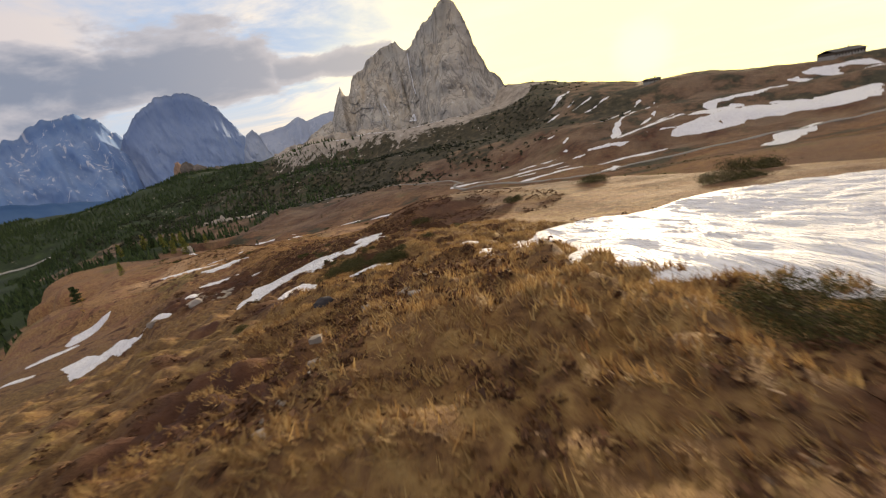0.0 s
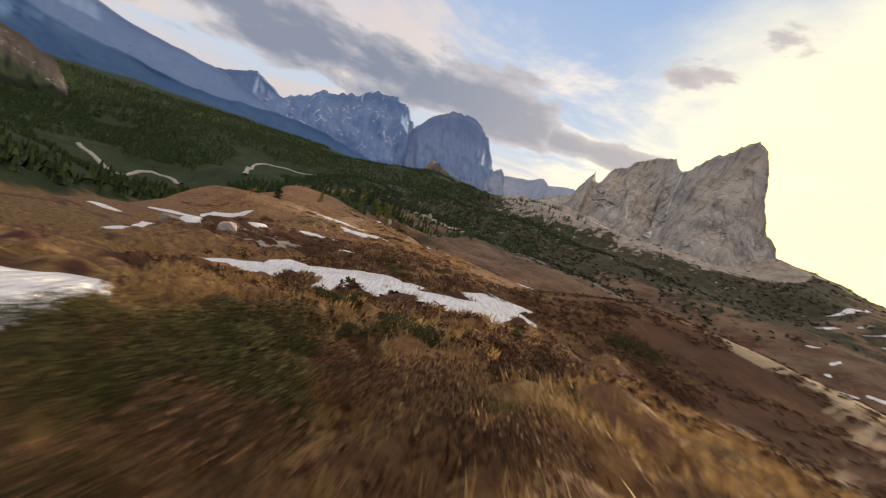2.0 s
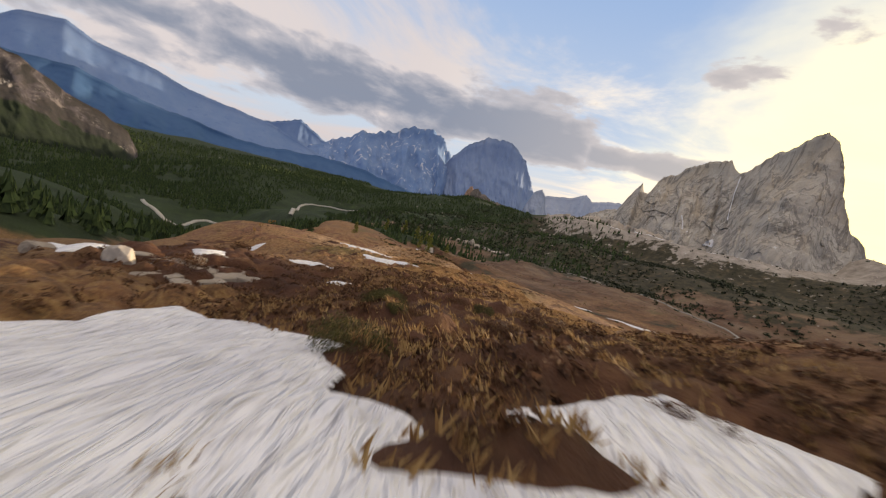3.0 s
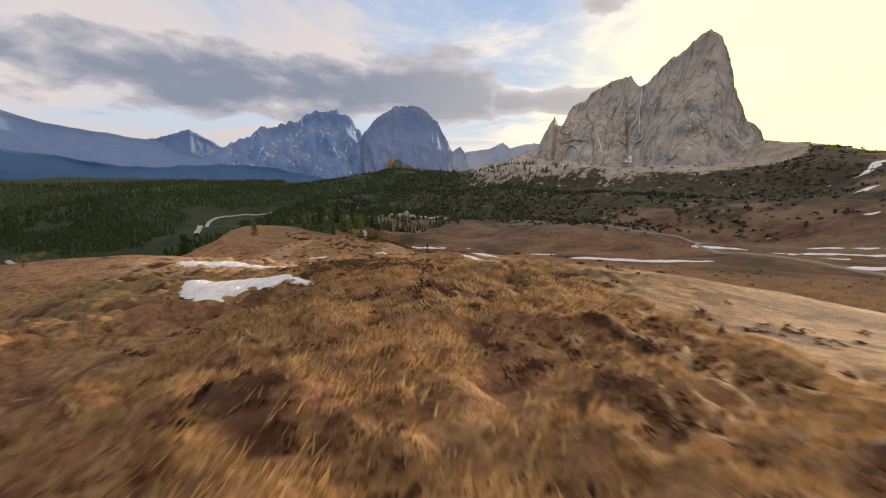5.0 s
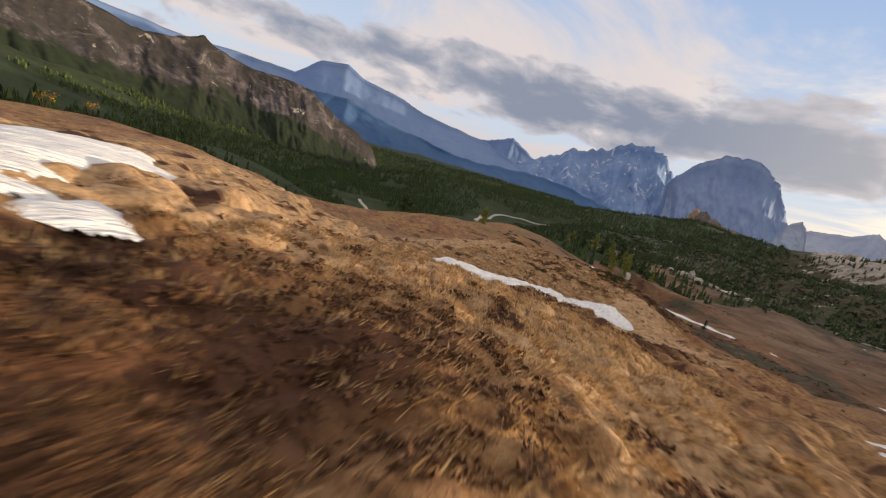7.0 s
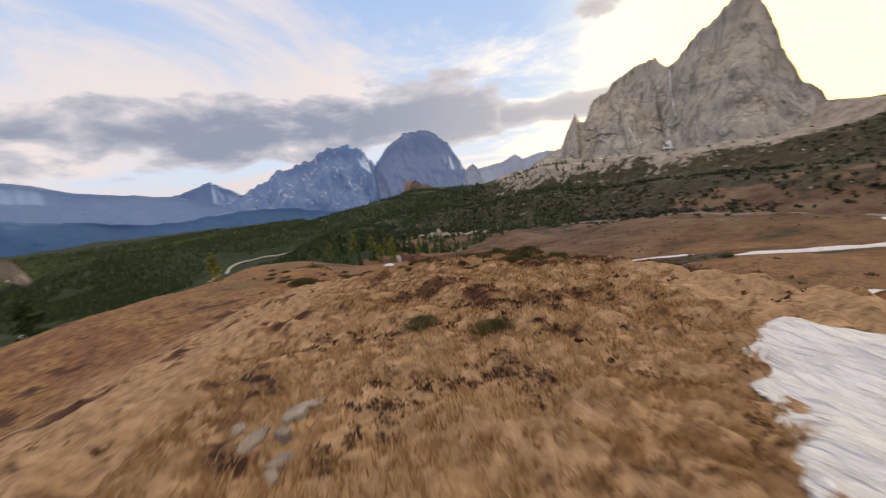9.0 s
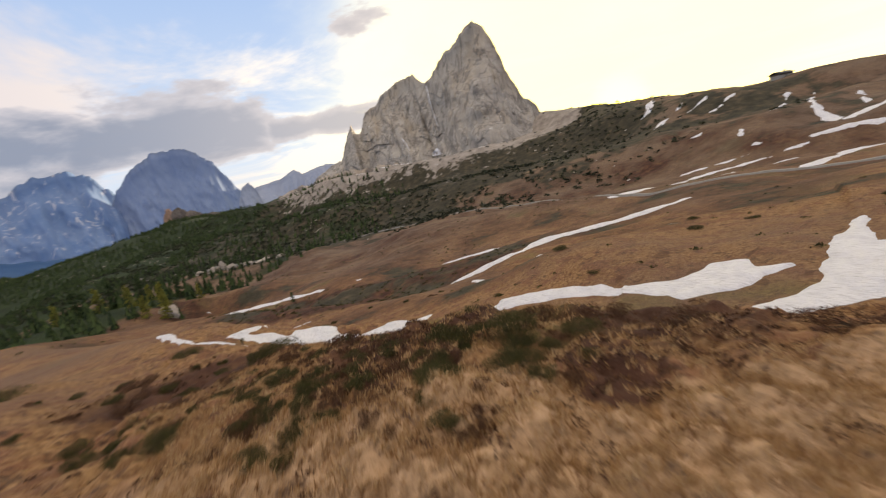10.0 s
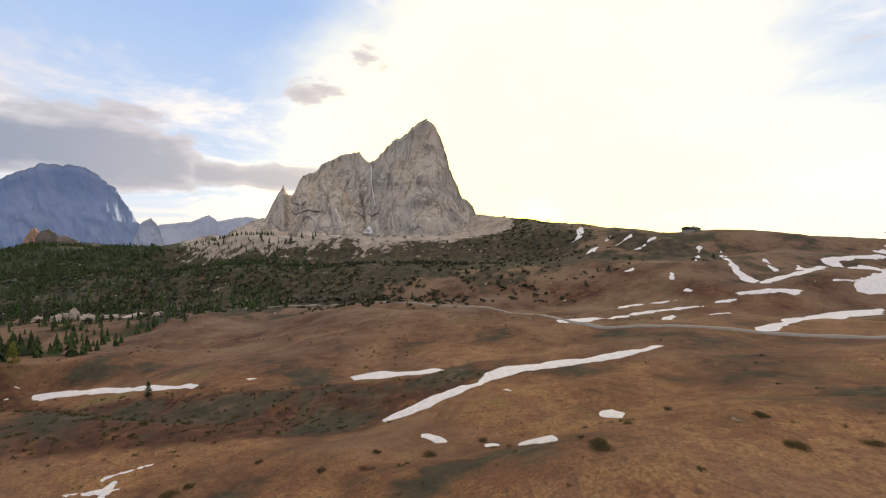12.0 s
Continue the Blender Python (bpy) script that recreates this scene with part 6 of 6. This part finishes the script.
for n, (x, y, a, b, c) in enumerate([(-281, 306, 5.0, 3.0, 3.6), (-275, 308, 3.4, 2.4, 5.2), (-268, 308, 5.5, 2.6, 3.0), (-259, 311, 5.0, 2.2, 2.2), (-250, 315, 6.0, 2.0, 2.0), (-241, 320, 5.5, 1.8, 1.7), (-289, 303, 4.0, 2.6, 2.0)]):
    boulder(x, y, (a, b, c), 20 + 37 * (n % 3), 71 + n, "broken pale rock outcrop beside the road", PALE, 1.1)
boulder(-206, 196, (4.2, 3, 3.4), 15, 73, "pale boulder among dark trees", PALE)

# ---- houses on the far ridge ----


def box_bm(lo, hi, bevel=0.03):
    bm = bmesh.new()
    bmesh.ops.create_cube(bm, size=1.0)
    for v in bm.verts:
        v.co = Vector([lo[i] + (v.co[i] + 0.5) * (hi[i] - lo[i]) for i in range(3)])
    bmesh.ops.bevel(bm, geom=bm.edges[:], offset=bevel, segments=1, affect="EDGES")
    return bm


def house(x, y, z, turn, length, depth, wall, ridge, windows, label):
    ob = new("mountain_hut")
    part("wall", box_bm((-length / 2, -depth / 2, -2.0), (length / 2, depth / 2, wall)), PLASTER, ob)
    part("upper_wall", box_bm((-length / 2 - 0.04, -depth / 2 - 0.04, wall * 0.55), (length / 2 + 0.04, depth / 2 + 0.04, wall + 0.02)), WOODEN, ob, "dark board cladding")
    bm = bmesh.new()
    o, t = 0.7, 0.25
    prof = [(-depth / 2 - o, wall - 0.2), (0, ridge), (depth / 2 + o, wall - 0.2), (depth / 2 + o, wall - 0.2 + t), (0, ridge + t), (-depth / 2 - o, wall - 0.2 + t)]
    ends = [[bm.verts.new((s * (length / 2 + o), py, pz)) for py, pz in prof] for s in (-1, 1)]
    for i in range(6):
        bm.faces.new((ends[0][i], ends[0][(i + 1) % 6], ends[1][(i + 1) % 6], ends[1][i]))
    bm.faces.new(ends[0][::-1])
    bm.faces.new(ends[1])
    roof = part("roof", bm, ROOFING, ob)
    part("chimney", box_bm((length * 0.2, -0.4, ridge - 0.8), (length * 0.2 + 0.8, 0.4, ridge + 1.1)), PLASTER, roof)
    for i in range(windows):
        cx = -length / 2 + (i + 0.5) * length / windows
        if i == windows // 2:
            part("door", box_bm((cx - 0.55, -depth / 2 - 0.10, 0.0), (cx + 0.55, -depth / 2 + 0.05, 2.1)), WOODEN, ob)
            continue
        frame_part = part("window", box_bm((cx - 0.6, -depth / 2 - 0.09, 1.0), (cx + 0.6, -depth / 2 + 0.05, 2.2)), WOODEN, ob)
        part("pane", box_bm((cx - 0.5, -depth / 2 - 0.11, 1.1), (cx + 0.5, -depth / 2 - 0.07, 2.1), 0.005), PANE, frame_part)
    ob.matrix_basis = pose(x, y, z, 0, 0, turn)
    return tagged(ob, label, "building")


house(99, 400, float(height(99, 400)) + 0.4, 25, 11.5, 6.5, 2.3, 3.4, 5, "low dark mountain hut on the ridge line")
house(204, 352, float(height(204, 352)) + 0.3, 30, 30, 10, 3.4, 5.2, 10, "long dark mountain inn on the ridge line")

# ---- grass ----


def build_grass(name, lines, wide, per_metre, seed, lo, hi, blades, label, mat):
    """Leaning tufts of dead grass scattered along some lines, left out where snow lies."""
    rng = np.random.default_rng(seed)
    px, py = [], []
    for line in lines:
        p = np.array(line, float)
        for a, b in zip(p, p[1:]):
            span = np.hypot(*(b - a)[:2])
            n = int(span * per_metre)
            k, off = rng.uniform(0, 1, n), rng.uniform(-wide, wide, n)
            t = (b - a)[:2] / span
            px.append(a[0] + k * (b - a)[0] - t[1] * off)
            py.append(a[1] + k * (b - a)[1] + t[0] * off)
    x, y = np.concatenate(px), np.concatenate(py)
    keep = rng.uniform(0, 1, len(x)) < (0.12 + 0.88 * (np.abs(vnoise(x, y, 1.25, 9)) > 0.14)) * (1 - 0.62 * np.clip(heathy(x, y), 0, 1))
    for o in SNOW_OUTLINES:
        near = (np.abs(x - o[0][0]) < 40) & (np.abs(y - o[0][1]) < 40)
        if near.any():
            keep[near] &= inside_by(x[near], y[near], o) < 0.12
    x, y = x[keep], y[keep]
    z = height(x, y) + turf_lumps(x, y)
    flow = 2.6 * vnoise(x, y, 6.0, 70) + 2.3
    tris = []
    for k in range(blades):
        a = flow + rng.normal(0, 0.8, len(x))
        ln = rng.uniform(lo, hi, len(x))
        lean = rng.uniform(0.72, 0.985, len(x))
        bx, by = x + rng.normal(0, 0.05, len(x)), y + rng.normal(0, 0.05, len(x))
        w = rng.uniform(0.009, 0.022, len(x))
        tip = np.stack([bx + np.cos(a) * ln * lean, by + np.sin(a) * ln * lean, z + ln * np.sqrt(1 - lean ** 2) * 0.9 + 0.01], -1)
        s = np.stack([-np.sin(a) * w, np.cos(a) * w, 0 * w], -1)
        root = np.stack([bx, by, z - 0.03], -1)
        tris.append(np.stack([root - s, root + s, tip], 1))
    tagged(new(name, tri_soup(name, np.concatenate(tris), mat)), label, "grass", kind="stuff")


RIDGE = [[(3, -8)] + [p[:2] for p in LINES[0][3:]] + [p[:2] for p in LINES[1][1:]] + [p[:2] for p in LINES[2][1:4]]]
build_grass("dry_grass", RIDGE, 5.5, 640, 5, 0.06, 0.19, 8, "straw coloured dead grass tufts along the ridge", STRAW)


def build_heather():
    """Low dark clumps of heather, thick in the heathy places and thin elsewhere on the ridge."""
    rng = np.random.default_rng(91)
    px, py = [], []
    for cx, cy, r in HEATH_SPOTS:
        n = int(20 * r * r)
        a, d = rng.uniform(0, 6.28, n), r * 1.25 * np.sqrt(rng.uniform(0, 1, n))
        px.append(cx + d * np.cos(a))
        py.append(cy + d * np.sin(a))
    p = np.array(RIDGE[0], float)
    for a, b in zip(p, p[1:]):
        n = int(np.hypot(*(b - a)) * 170)
        k, off = rng.uniform(0, 1, n), rng.normal(0, 4.0, n)
        t = (b - a) / np.hypot(*(b - a))
        px.append(a[0] + k * (b - a)[0] - t[1] * off)
        py.append(a[1] + k * (b - a)[1] + t[0] * off)
    x, y = np.concatenate(px), np.concatenate(py)
    keep = (vnoise(x, y, 2.2, 93) > -0.35) & ((np.abs(vnoise(x, y, 1.25, 9)) < 0.16) | (heathy(x, y) > 0.3))
    for o in SNOW_OUTLINES:
        near = (np.abs(x - o[0][0]) < 40) & (np.abs(y - o[0][1]) < 40)
        if near.any():
            keep[near] &= inside_by(x[near], y[near], o) < -0.15
    x, y = x[keep], y[keep]
    c = np.stack([x, y, height(x, y) + turf_lumps(x, y) - 0.02], -1)
    r = rng.uniform(0.07, 0.24, len(x))
    tris = []
    for k in range(30):
        d = rng.normal(size=(len(x), 3))
        d /= np.linalg.norm(d, axis=1)[:, None]
        d[:, 2] = np.abs(d[:, 2]) * 0.55
        q = c + d * (r * rng.uniform(0.5, 1.0, len(x)))[:, None]
        s = 0.036 * rng.uniform(0.6, 1.3, (len(x), 1))
        u, v = rng.normal(size=(len(x), 3)) * s, rng.normal(size=(len(x), 3)) * s
        tris.append(np.stack([q - u * 0.5, q + u * 0.5, q + v], 1))
    tagged(new("heather", tri_soup("heather", np.concatenate(tris), HEATH)), "low dark red-brown heather among the dry grass", "heather", kind="stuff")


build_heather()
